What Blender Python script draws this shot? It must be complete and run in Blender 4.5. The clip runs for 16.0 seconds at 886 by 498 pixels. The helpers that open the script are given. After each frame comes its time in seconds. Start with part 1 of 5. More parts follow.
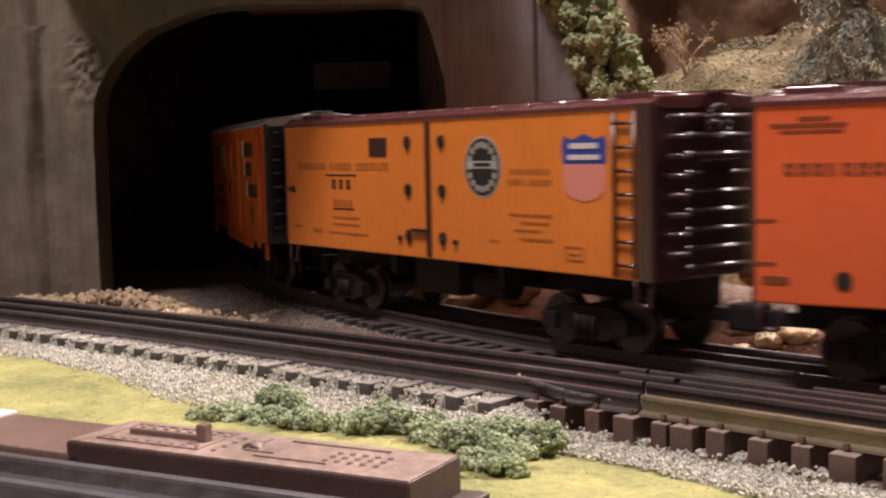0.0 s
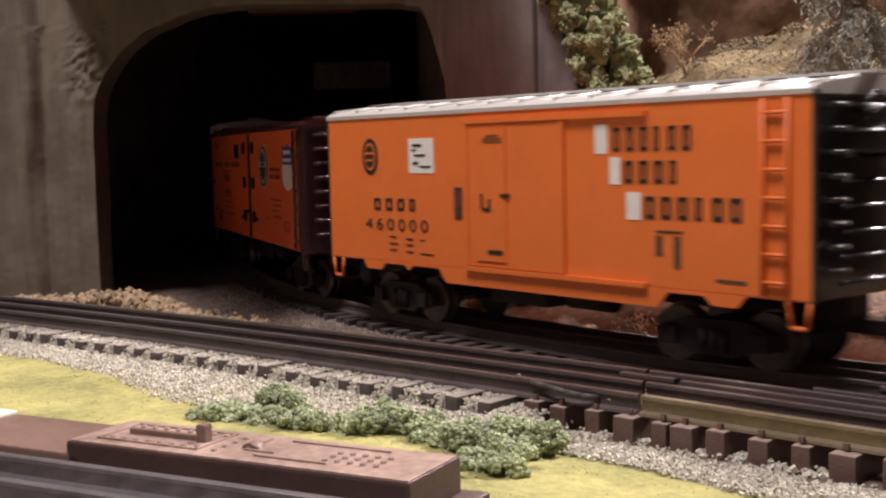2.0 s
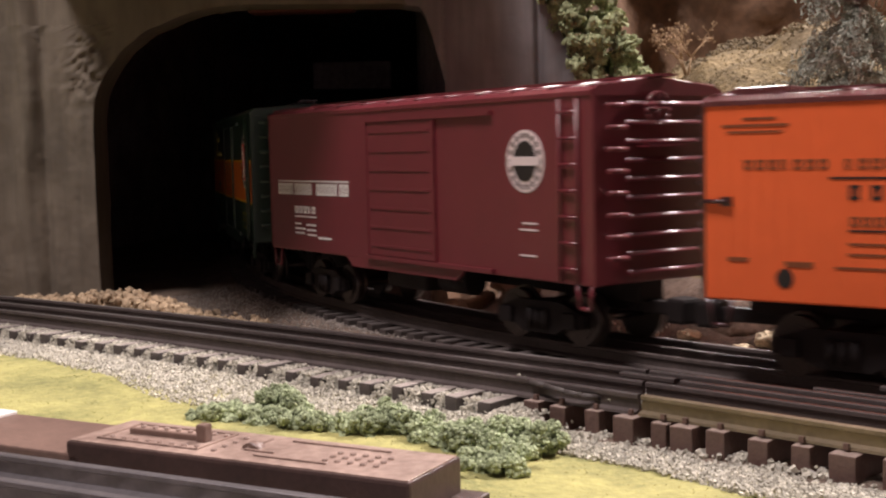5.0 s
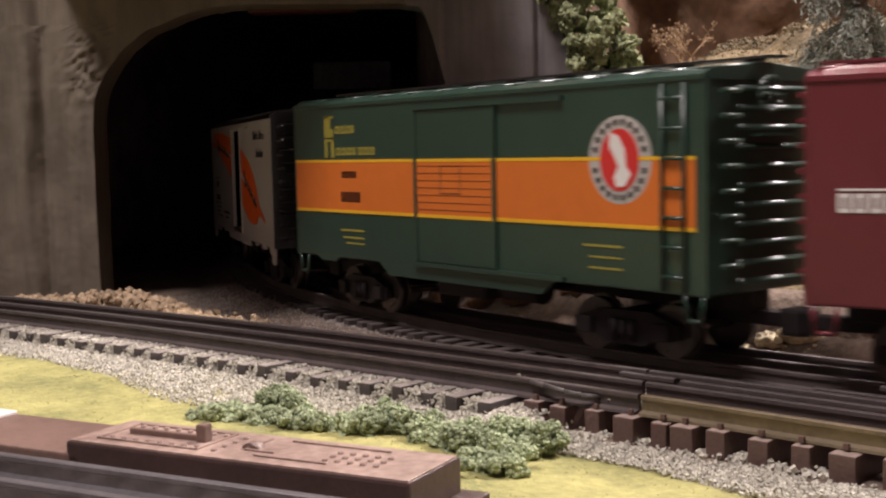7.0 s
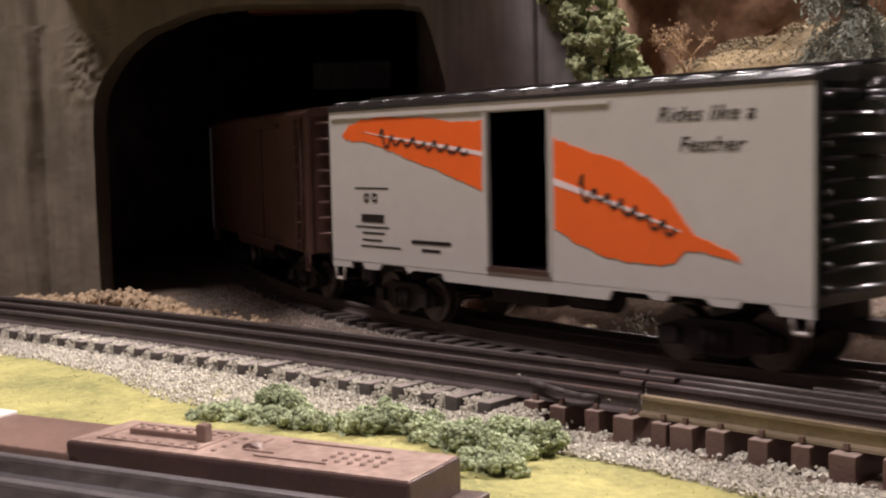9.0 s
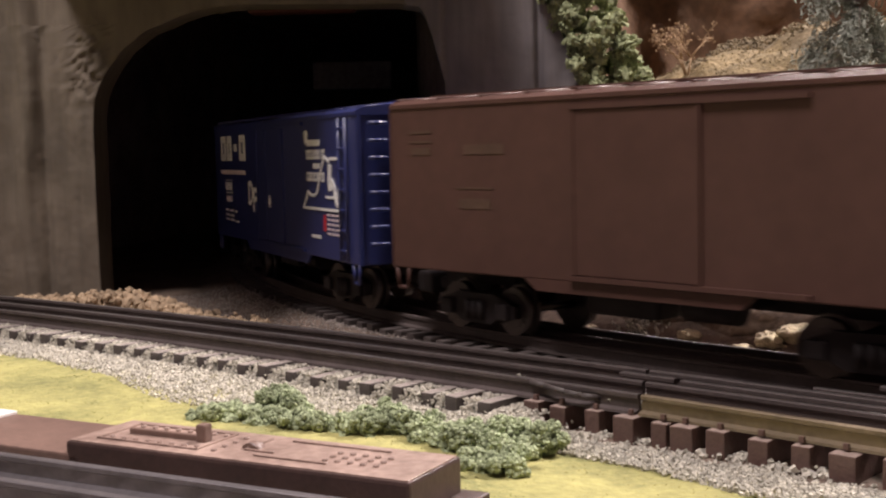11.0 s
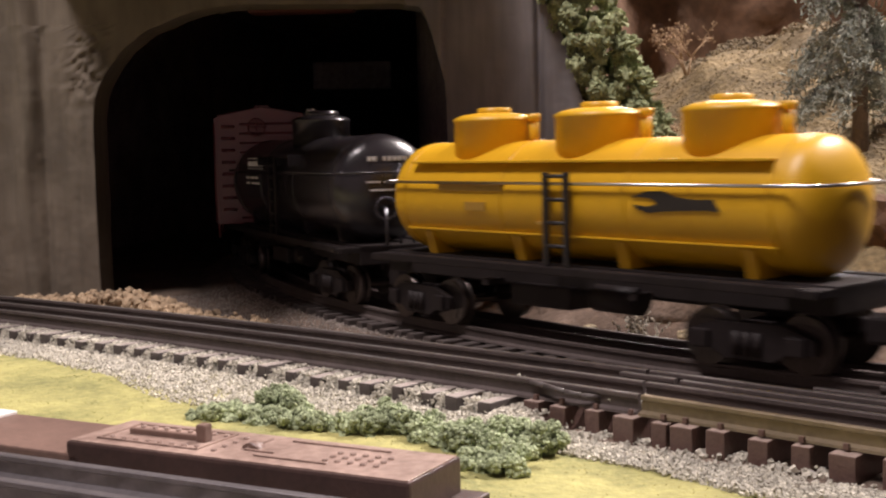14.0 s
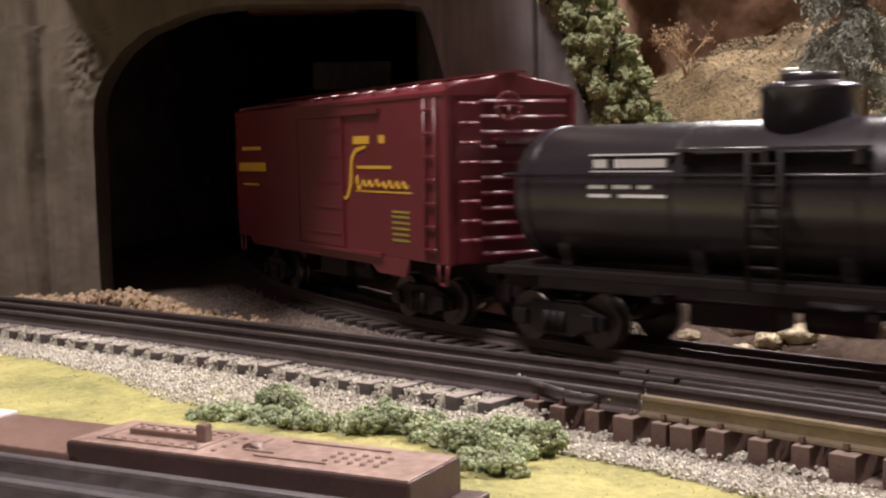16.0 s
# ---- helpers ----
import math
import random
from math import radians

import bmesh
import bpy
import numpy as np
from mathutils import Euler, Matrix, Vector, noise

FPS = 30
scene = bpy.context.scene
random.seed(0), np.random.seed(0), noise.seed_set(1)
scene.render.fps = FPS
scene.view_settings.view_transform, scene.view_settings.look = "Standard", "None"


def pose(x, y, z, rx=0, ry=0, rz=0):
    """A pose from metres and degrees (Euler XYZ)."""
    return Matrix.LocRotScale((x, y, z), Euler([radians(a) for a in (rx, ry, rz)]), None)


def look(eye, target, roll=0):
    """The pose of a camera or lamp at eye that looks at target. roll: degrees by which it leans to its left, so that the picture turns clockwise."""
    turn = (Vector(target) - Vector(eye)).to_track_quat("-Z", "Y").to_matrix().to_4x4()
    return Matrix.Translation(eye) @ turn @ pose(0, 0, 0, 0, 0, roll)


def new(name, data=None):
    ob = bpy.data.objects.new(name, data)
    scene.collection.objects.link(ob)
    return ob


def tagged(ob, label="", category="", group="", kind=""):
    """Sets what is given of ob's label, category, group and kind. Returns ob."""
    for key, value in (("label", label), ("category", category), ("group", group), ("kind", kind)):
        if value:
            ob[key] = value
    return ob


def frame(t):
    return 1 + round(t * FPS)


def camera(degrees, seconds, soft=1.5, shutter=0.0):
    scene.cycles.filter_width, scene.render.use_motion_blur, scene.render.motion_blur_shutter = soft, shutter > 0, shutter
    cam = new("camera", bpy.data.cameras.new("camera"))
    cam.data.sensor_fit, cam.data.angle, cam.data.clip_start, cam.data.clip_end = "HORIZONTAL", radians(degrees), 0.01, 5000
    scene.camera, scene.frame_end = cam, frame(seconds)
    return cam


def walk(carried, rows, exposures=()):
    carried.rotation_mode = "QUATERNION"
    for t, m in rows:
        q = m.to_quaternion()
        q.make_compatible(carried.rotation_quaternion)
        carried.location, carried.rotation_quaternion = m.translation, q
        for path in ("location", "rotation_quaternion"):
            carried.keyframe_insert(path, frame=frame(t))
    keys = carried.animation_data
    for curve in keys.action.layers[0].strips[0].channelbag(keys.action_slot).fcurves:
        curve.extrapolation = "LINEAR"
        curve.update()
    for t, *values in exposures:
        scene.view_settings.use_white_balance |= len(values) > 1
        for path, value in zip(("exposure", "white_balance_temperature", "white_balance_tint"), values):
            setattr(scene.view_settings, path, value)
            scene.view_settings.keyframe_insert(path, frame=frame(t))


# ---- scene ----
# Model railway, three-rail track, scale 1:48. Rail tops lie at z = 0; x to the right, y away from the camera.
from itertools import product

cam = camera(40.386, 16.0, soft=2.2, shutter=0.5)
EYE = (0.0, 0.0, 0.0686)
PITCH = 4.773
AIM = (0.0, math.cos(radians(PITCH)), 0.0686 - math.sin(radians(PITCH)))
walk(cam, [(0.0, look(EYE, AIM, -1.28)), (16.0, look(EYE, AIM, -1.28))])

# ---- light: a dim room, one ceiling spot beside the hill, one wide lamp in front, one far behind ----
world = bpy.data.worlds.new("room_air")
scene.world = world
world.use_nodes = True
world.node_tree.nodes["Background"].inputs[0].default_value = (1.0, 0.86, 0.74, 1)
world.node_tree.nodes["Background"].inputs[1].default_value = 0.10
scene.view_settings.exposure = 0.0


def area_lamp(name, eye, target, size, watts, colour):
    d = bpy.data.lights.new(name, "AREA")
    d.shape, d.size, d.energy, d.color = "DISK", size, watts, colour
    ob = new(name, d)
    ob.matrix_world = look(eye, target)
    return ob


area_lamp("ceiling_spot", (1.54, 1.22, 1.70), (0.0, 0.5, 0.0), 0.38, 112, (1.0, 0.87, 0.84))
area_lamp("ceiling_lamp", (-0.45, 0.04, 1.70), (0.0, 0.5, 0.0), 0.50, 36.0, (1.0, 0.88, 0.88))
area_lamp("back_ceiling_lamp", (0.75, 3.2, 1.65), (0.1, 0.55, 0.0), 0.45, 30, (1.0, 0.92, 0.90))


# ---- materials ----
def mat(name, col, rough=0.6, metal=0.0, vary=0.25, scale=60.0, bump=0.0, bscale=400.0, col2=None, rand=0.0, spec=0.5, coords="Object", streak=0.0):
    """A painted or natural surface: two scales of colour variation, grain and fine relief."""
    m = bpy.data.materials.new(name)
    m.use_nodes = True
    nt = m.node_tree
    b = nt.nodes["Principled BSDF"]
    b.inputs["Roughness"].default_value, b.inputs["Metallic"].default_value = rough, metal
    b.inputs["Specular IOR Level"].default_value = spec
    tc = nt.nodes.new("ShaderNodeTexCoord")
    n1, n2 = nt.nodes.new("ShaderNodeTexNoise"), nt.nodes.new("ShaderNodeTexNoise")
    for n, s, d in ((n1, scale, 3.0), (n2, scale * 9, 2.0)):
        n.inputs["Scale"].default_value, n.inputs["Detail"].default_value = s, d
        nt.links.new(tc.outputs[coords], n.inputs["Vector"])
    if streak:
        mp = nt.nodes.new("ShaderNodeMapping")
        mp.inputs["Scale"].default_value = (1, 1, streak)
        nt.links.new(tc.outputs[coords], mp.inputs["Vector"])
        nt.links.new(mp.outputs[0], n2.inputs["Vector"])
    mixn = nt.nodes.new("ShaderNodeMath")
    mixn.operation = "MULTIPLY_ADD"
    mixn.inputs[1].default_value = 0.4
    nt.links.new(n2.outputs["Fac"], mixn.inputs[0])
    half = nt.nodes.new("ShaderNodeMath")
    half.operation = "MULTIPLY"
    half.inputs[1].default_value = 0.6
    nt.links.new(n1.outputs["Fac"], half.inputs[0])
    nt.links.new(half.outputs[0], mixn.inputs[2])
    ramp = nt.nodes.new("ShaderNodeValToRGB")
    lo = [max(0, c * (1 - vary)) for c in col]
    hi = [min(1, c * (1 + vary)) for c in (col2 or col)]
    ramp.color_ramp.elements[0].position, ramp.color_ramp.elements[1].position = 0.33, 0.68
    ramp.color_ramp.elements[0].color, ramp.color_ramp.elements[1].color = (*lo, 1), (*hi, 1)
    nt.links.new(mixn.outputs[0], ramp.inputs[0])
    out = ramp.outputs[0]
    if rand:
        hs = nt.nodes.new("ShaderNodeHueSaturation")
        geo = nt.nodes.new("ShaderNodeNewGeometry")
        mr = nt.nodes.new("ShaderNodeMapRange")
        mr.inputs["To Min"].default_value, mr.inputs["To Max"].default_value = 1 - rand, 1 + rand
        nt.links.new(geo.outputs["Random Per Island"], mr.inputs["Value"])
        nt.links.new(mr.outputs[0], hs.inputs["Value"])
        nt.links.new(out, hs.inputs["Color"])
        out = hs.outputs[0]
    nt.links.new(out, b.inputs["Base Color"])
    if bump:
        bn, bp = nt.nodes.new("ShaderNodeTexNoise"), nt.nodes.new("ShaderNodeBump")
        bn.inputs["Scale"].default_value, bn.inputs["Detail"].default_value = bscale, 4.0
        bp.inputs["Strength"].default_value, bp.inputs["Distance"].default_value = bump, 0.002
        nt.links.new(tc.outputs[coords], bn.inputs["Vector"])
        nt.links.new(bn.outputs["Fac"], bp.inputs["Height"])
        nt.links.new(bp.outputs[0], b.inputs["Normal"])
    return m


M = dict(
    orange=mat("reefer_orange", (0.76, 0.218, 0.034), 0.42, vary=0.06, scale=18),
    vermilion=mat("reefer_vermilion", (0.78, 0.130, 0.036), 0.42, vary=0.06, scale=18),
    red_orange=mat("reefer_red_orange", (0.75, 0.174, 0.036), 0.42, vary=0.06, scale=18),
    maroon=mat("boxcar_maroon", (0.148, 0.022, 0.030), 0.32, vary=0.08, scale=18, spec=0.8),
    end_brown=mat("end_brown", (0.042, 0.011, 0.014), 0.28, vary=0.12, scale=25, spec=1.0),
    roof_brown=mat("roof_brown", (0.11, 0.034, 0.034), 0.27, vary=0.12, scale=25),
    roof_silver=mat("roof_silver", (0.50, 0.49, 0.47), 0.42, metal=0.1, vary=0.08, scale=25),
    green=mat("boxcar_green", (0.020, 0.048, 0.034), 0.30, vary=0.10, scale=18, spec=0.7),
    stripe=mat("stripe_orange", (0.66, 0.165, 0.025), 0.42, vary=0.06, scale=18),
    yellow_line=mat("stripe_yellow", (0.80, 0.45, 0.02), 0.45, vary=0.05),
    silver=mat("boxcar_silver", (0.47, 0.445, 0.42), 0.42, metal=0.0, vary=0.05, scale=18),
    black=mat("gloss_black", (0.010, 0.009, 0.010), 0.27, vary=0.2, scale=25, spec=1.0),
    feather=mat("feather_orange", (0.78, 0.12, 0.015), 0.45, vary=0.06),
    brown_car=mat("boxcar_brown", (0.086, 0.043, 0.034), 0.5, vary=0.14, scale=18, spec=0.3),
    blue=mat("boxcar_blue", (0.022, 0.030, 0.125), 0.36, vary=0.08, scale=18, spec=0.8),
    yellow=mat("tank_yellow", (0.61, 0.338, 0.010), 0.42, vary=0.06, scale=18),
    tank_black=mat("tank_black", (0.021, 0.018, 0.022), 0.27, vary=0.2, scale=25, spec=0.8),
    white=mat("lettering_white", (0.78, 0.77, 0.74), 0.5, vary=0.04),
    ink=mat("lettering_black", (0.018, 0.014, 0.014), 0.5, vary=0.1),
    gold=mat("lettering_gold", (0.72, 0.44, 0.04), 0.5, vary=0.06),
    gilt=mat("lettering_dull_yellow", (0.34, 0.30, 0.05), 0.5, vary=0.06),
    red=mat("emblem_red", (0.62, 0.03, 0.03), 0.45, vary=0.05),
    royal=mat("emblem_blue", (0.03, 0.06, 0.30), 0.45, vary=0.05),
    pink=mat("emblem_faded_red", (0.72, 0.25, 0.20), 0.5, vary=0.05),
    pale=mat("emblem_pale", (0.74, 0.62, 0.62), 0.5, vary=0.05),
    truck=mat("truck_black", (0.017, 0.013, 0.013), 0.55, vary=0.3, scale=90, bump=0.1, spec=0.22),
    steel=mat("bright_steel", (0.58, 0.55, 0.52), 0.28, metal=1.0, vary=0.08),
    rail=mat("blackened_rail", (0.086, 0.069, 0.065), 0.6, vary=0.25, scale=70, spec=0.25),
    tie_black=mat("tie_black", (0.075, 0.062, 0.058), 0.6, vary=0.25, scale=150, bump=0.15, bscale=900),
    # tie tops: ballast dust, and a paler tone standing in for overhead light
    tie_lit_dust=mat("tie_lit_dusty_top", (0.34, 0.26, 0.22), 0.7, vary=0.3, scale=150, bump=0.15, bscale=900),
    tie_lit_grey=mat("tie_lit_grey_top", (0.27, 0.235, 0.21), 0.7, vary=0.35, scale=150, bump=0.15, bscale=900),
    faded_ink=mat("lettering_faded", (0.085, 0.048, 0.032), 0.6, vary=0.2),
    rail_top=mat("worn_rail_head", (0.33, 0.32, 0.31), 0.42, metal=1.0, vary=0.35, scale=90),
    tie_dark=mat("tie_dark", (0.068, 0.055, 0.051), 0.65, vary=0.3, scale=150, bump=0.15, bscale=900),
    tie_brown=mat("tie_brown", (0.125, 0.075, 0.064), 0.42, vary=0.2, scale=150, bump=0.15, bscale=900),
    ballast=mat("ballast_grey", (0.50, 0.475, 0.40), 0.85, vary=0.3, scale=300, rand=0.28),
    ballast_bed=mat("ballast_bed", (0.30, 0.285, 0.235), 0.9, vary=0.45, scale=260, bump=0.8, bscale=500),
    grass=mat("static_grass", (0.25, 0.255, 0.092), 0.9, vary=0.28, scale=40, bump=0.3, bscale=700, col2=(0.335, 0.31, 0.115)),
    concrete=mat("portal_plaster", (0.152, 0.125, 0.093), 0.85, vary=0.30, scale=16, bump=0.10, bscale=220, streak=0.16),
    wing=mat("wing_plaster", (0.205, 0.187, 0.188), 0.88, vary=0.26, scale=18, bump=0.10, bscale=200, streak=0.14),
    rock=mat("rock_tan", (0.42, 0.31, 0.20), 0.9, vary=0.35, scale=45, bump=0.8, bscale=220, rand=0.25),
    earth=mat("earth_brown", (0.17, 0.125, 0.095), 0.95, vary=0.45, scale=35, bump=0.9, bscale=300),
    cliff=mat("cliff_red_brown", (0.140, 0.078, 0.044), 0.92, vary=0.45, scale=14, bump=0.8, bscale=90),
    dark_rock=mat("tunnel_rock", (0.42, 0.35, 0.35), 0.95, vary=0.4, scale=30, bump=0.6, bscale=120),
    # switch machine: dusty top also painted lighter as lit, sides darker as shaded
    brown_lit=mat("machine_lit_dusty_brown", (0.22, 0.145, 0.118), 0.45, col2=(0.33, 0.24, 0.20), vary=0.3, scale=45, bump=0.08, bscale=800),
    brown_shaded=mat("machine_shaded_brown", (0.058, 0.032, 0.027), 0.5, vary=0.3, scale=45, bump=0.08, bscale=800),
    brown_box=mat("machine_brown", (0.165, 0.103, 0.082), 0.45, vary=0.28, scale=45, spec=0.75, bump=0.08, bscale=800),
    pale_sand=mat("pale_sand", (0.58, 0.50, 0.34), 0.95, vary=0.4, scale=160, bump=1.0, bscale=500),
    tan=mat("tan_scrub", (0.135, 0.098, 0.048), 0.95, vary=0.45, scale=40, bump=1.0, bscale=300, col2=(0.25, 0.19, 0.10), rand=0.35),
    scrub=mat("bank_scrub", (0.15, 0.115, 0.068), 0.95, vary=0.4, scale=30, bump=1.0, bscale=300, col2=(0.21, 0.165, 0.098), rand=0.35),
    dry_turf=mat("dry_turf", (0.315, 0.285, 0.105), 0.95, vary=0.3, scale=40, rand=0.2),
    turf=mat("turf_crumbs", (0.30, 0.305, 0.115), 0.95, vary=0.25, scale=40, rand=0.15),
    foliage=mat("foliage_clump", (0.22, 0.26, 0.155), 0.9, vary=0.3, scale=90, col2=(0.36, 0.41, 0.26), rand=0.35, spec=0.15),
    ivy=mat("foliage_moss", (0.20, 0.23, 0.12), 0.9, vary=0.3, scale=70, col2=(0.33, 0.36, 0.21), rand=0.13, spec=0.15),
    needles=mat("conifer_needles", (0.19, 0.205, 0.165), 0.85, vary=0.3, scale=60, col2=(0.36, 0.38, 0.32), rand=0.18, spec=0.25),
    bark=mat("bark_grey", (0.20, 0.16, 0.13), 0.9, vary=0.3, scale=120, bump=0.5, bscale=500),
    twig=mat("dry_twig", (0.33, 0.225, 0.13), 0.9, vary=0.3, scale=120, rand=0.2),
    far_gravel=mat("gravel_brown_grey", (0.33, 0.295, 0.265), 0.9, vary=0.35, scale=200, rand=0.35),
    rail_brown=mat("weathered_rail", (0.22, 0.175, 0.115), 0.48, metal=0.5, vary=0.2, scale=60),
    front_rail=mat("front_rail_grey", (0.27, 0.25, 0.26), 0.33, metal=0.7, vary=0.2, scale=60),
    faint_ink=mat("lettering_worn", (0.42, 0.125, 0.025), 0.5, vary=0.15),
    emblem_grey=mat("emblem_grey", (0.42, 0.41, 0.37), 0.5, vary=0.2),
    brown_ink=mat("lettering_brown", (0.20, 0.055, 0.020), 0.5, vary=0.1),
    talus=mat("talus_brown", (0.13, 0.085, 0.060), 0.92, vary=0.4, scale=60, rand=0.4),
    tank_ink=mat("lettering_ochre", (0.34, 0.19, 0.03), 0.5, vary=0.1),
    wall=mat("room_wall", (0.27, 0.225, 0.235), 0.9, vary=0.1, scale=3),
)


# ---- mesh helpers ----
def islands(bm):
    """The separate pieces of a mesh, each as a mesh of its own."""
    bm.verts.ensure_lookup_table()
    seen, out = set(), []
    for v in bm.verts:
        if v in seen:
            continue
        todo, piece = [v], []
        seen.add(v)
        while todo:
            q = todo.pop()
            piece.append(q)
            for e in q.link_edges:
                w = e.other_vert(q)
                if w not in seen:
                    seen.add(w)
                    todo.append(w)
        nb = bmesh.new()
        to = {q: nb.verts.new(q.co) for q in piece}
        for f in {f for q in piece for f in q.link_faces}:
            g = nb.faces.new([to[q] for q in f.verts])
            g.smooth, g.material_index = f.smooth, f.material_index
        out.append(nb)
    return out


def pieces(name, bm, material, parent, label=""):
    """Each separate piece of bm as a part of its own."""
    for nb in islands(bm):
        part(name, nb, material, parent, label)
    bm.free()


def part(name, bm, material, parent=None, label=""):
    me = bpy.data.meshes.new(name)
    bm.to_mesh(me)
    bm.free()
    for x in material if isinstance(material, (list, tuple)) else [material]:
        me.materials.append(x)
    ob = new(name, me)
    if parent is not None:
        ob.parent = parent
    if label:
        ob["label"] = label
    return ob


def thing(name, label, category, group="", kind="", at=None):
    ob = new(name)
    ob.empty_display_size = 0.02
    if at is not None:
        ob.matrix_world = at
    return tagged(ob, label, category, group, kind)


def box(bm, x0, x1, y0, y1, z0, z1, bev=0.0, mi=0):
    g = bmesh.ops.create_cube(bm, size=1.0)
    vs = g["verts"]
    for v in vs:
        v.co = Vector((x0 + (v.co.x + .5) * (x1 - x0), y0 + (v.co.y + .5) * (y1 - y0), z0 + (v.co.z + .5) * (z1 - z0)))
    fs = list({f for v in vs for f in v.link_faces})
    for f in fs:
        f.material_index = mi
    if bev:
        es = list({e for v in vs for e in v.link_edges})
        r = bmesh.ops.bevel(bm, geom=es, offset=bev, segments=2, affect="EDGES", profile=0.6)
        for f in r["faces"]:
            f.material_index = mi
    return vs


def rod(bm, a, b, r, seg=8, r2=None, mi=0):
    a, b = Vector(a), Vector(b)
    d = b - a
    m = Matrix.Translation((a + b) / 2) @ d.to_track_quat("Z", "Y").to_matrix().to_4x4()
    g = bmesh.ops.create_cone(bm, cap_ends=True, segments=seg, radius1=r, radius2=r if r2 is None else r2, depth=d.length, matrix=m)
    for f in {f for v in g["verts"] for f in v.link_faces}:
        f.smooth, f.material_index = len(f.verts) == 4, mi
    return g["verts"]


def prism(bm, pts, y0, y1, mi=0):
    """A plate: the outline pts (x, z), from y0 to y1."""
    n = len(pts)
    a = [bm.verts.new((x, y0, z)) for x, z in pts]
    b = [bm.verts.new((x, y1, z)) for x, z in pts]
    fs = [bm.faces.new(a), bm.faces.new(b[::-1])]
    fs += [bm.faces.new((a[i], b[i], b[(i + 1) % n], a[(i + 1) % n])) for i in range(n)]
    for f in fs:
        f.material_index = mi
    bmesh.ops.recalc_face_normals(bm, faces=fs)
    return a + b


# ---- the train's track: a curve of 0.884 m radius, straight beyond both its ends ----
R0, X0, Y0, A0 = 0.8843, 0.05, 0.4906, 0.89673
S_OUT, S_IN = 0.55, -0.75


def track(s):
    """The place and heading (down to the right) at s metres along the train's track."""
    c = min(max(s, S_IN), S_OUT)
    a = A0 - c / R0
    x = X0 + R0 * (math.sin(A0) - math.sin(a))
    y = Y0 + R0 * (math.cos(A0) - math.cos(a))
    return x + (s - c) * math.cos(a), y - (s - c) * math.sin(a), a


def near_line(x):
    """The nearer track's middle: y and slope at x; straight beyond both ends."""
    c = min(max(x, -0.45), 0.25)
    k = -0.89585 - 0.67477 * c
    return 0.3977 - 0.89585 * c - 0.33738 * c * c + k * (x - c), k


def near_pt(x, off):
    y, k = near_line(x)
    n = math.hypot(1, k)
    return x - k / n * off, y + off / n


def sweep(bm, path, prof, closed=True):
    """The outline prof (offset to the far side, z) carried along path: a list of (x, y, nx, ny)."""
    rings = [[bm.verts.new((x + nx * o, y + ny * o, z)) for o, z in prof] for x, y, nx, ny in path]
    n = len(prof)
    for r, q in zip(rings, rings[1:]):
        for i in range(n if closed else n - 1):
            bm.faces.new((r[i], r[(i + 1) % n], q[(i + 1) % n], q[i]))
    if closed:
        bm.faces.new(rings[0][::-1])
        bm.faces.new(rings[-1])
    bmesh.ops.recalc_face_normals(bm, faces=bm.faces)


def train_path(s0, s1, step=0.02):
    n = max(2, int((s1 - s0) / step))
    out = []
    for i in range(n + 1):
        x, y, a = track(s0 + (s1 - s0) * i / n)
        out.append((x, y, math.sin(a), math.cos(a)))
    return out


def near_path(x0, x1, step=0.02):
    n = max(2, int((x1 - x0) / step))
    out = []
    for i in range(n + 1):
        x = x0 + (x1 - x0) * i / n
        y, k = near_line(x)
        h = math.hypot(1, k)
        out.append((x, y, -k / h, 1 / h))
    return out


def rail_prof(off):
    return [(off + o, z) for o, z in ((-0.0026, -0.0055), (0.0026, -0.0055), (0.0024, -0.0048), (0.0006, -0.0042), (0.0006, -0.0016),
                                      (0.0012, -0.0012), (0.0012, -0.0002), (0.0009, 0), (-0.0009, 0), (-0.0012, -0.0002), (-0.0012, -0.0012),
                                      (-0.0006, -0.0016), (-0.0006, -0.0042), (-0.0024, -0.0048))]


def from_np(name, verts, faces, material, parent=None, smooth=False):
    me = bpy.data.meshes.new(name)
    me.from_pydata(verts.tolist(), [], faces.tolist())
    me.materials.append(material)
    if smooth:
        me.polygons.foreach_set("use_smooth", [True] * len(me.polygons))
    ob = new(name, me)
    if parent is not None:
        ob.parent = parent
    return ob


_p = (1 + 5 ** 0.5) / 2
ICO_V = np.array([(-1, _p, 0), (1, _p, 0), (-1, -_p, 0), (1, -_p, 0), (0, -1, _p), (0, 1, _p), (0, -1, -_p), (0, 1, -_p), (_p, 0, -1), (_p, 0, 1), (-_p, 0, -1), (-_p, 0, 1)]) / 1.9
ICO_F = np.array([(0, 11, 5), (0, 5, 1), (0, 1, 7), (0, 7, 10), (0, 10, 11), (1, 5, 9), (5, 11, 4), (11, 10, 2), (10, 7, 6), (7, 1, 8),
                  (3, 9, 4), (3, 4, 2), (3, 2, 6), (3, 6, 8), (3, 8, 9), (4, 9, 5), (2, 4, 11), (6, 2, 10), (8, 6, 7), (9, 8, 1)])
CUBE_V = np.array(list(product((-.6, .6), (-.6, .6), (-.6, .6))))
CUBE_F = np.array([(0, 1, 3), (0, 3, 2), (4, 6, 7), (4, 7, 5), (0, 4, 5), (0, 5, 1), (2, 3, 7), (2, 7, 6), (0, 2, 6), (0, 6, 4), (1, 5, 7), (1, 7, 3)])
rng = np.random.default_rng(7)


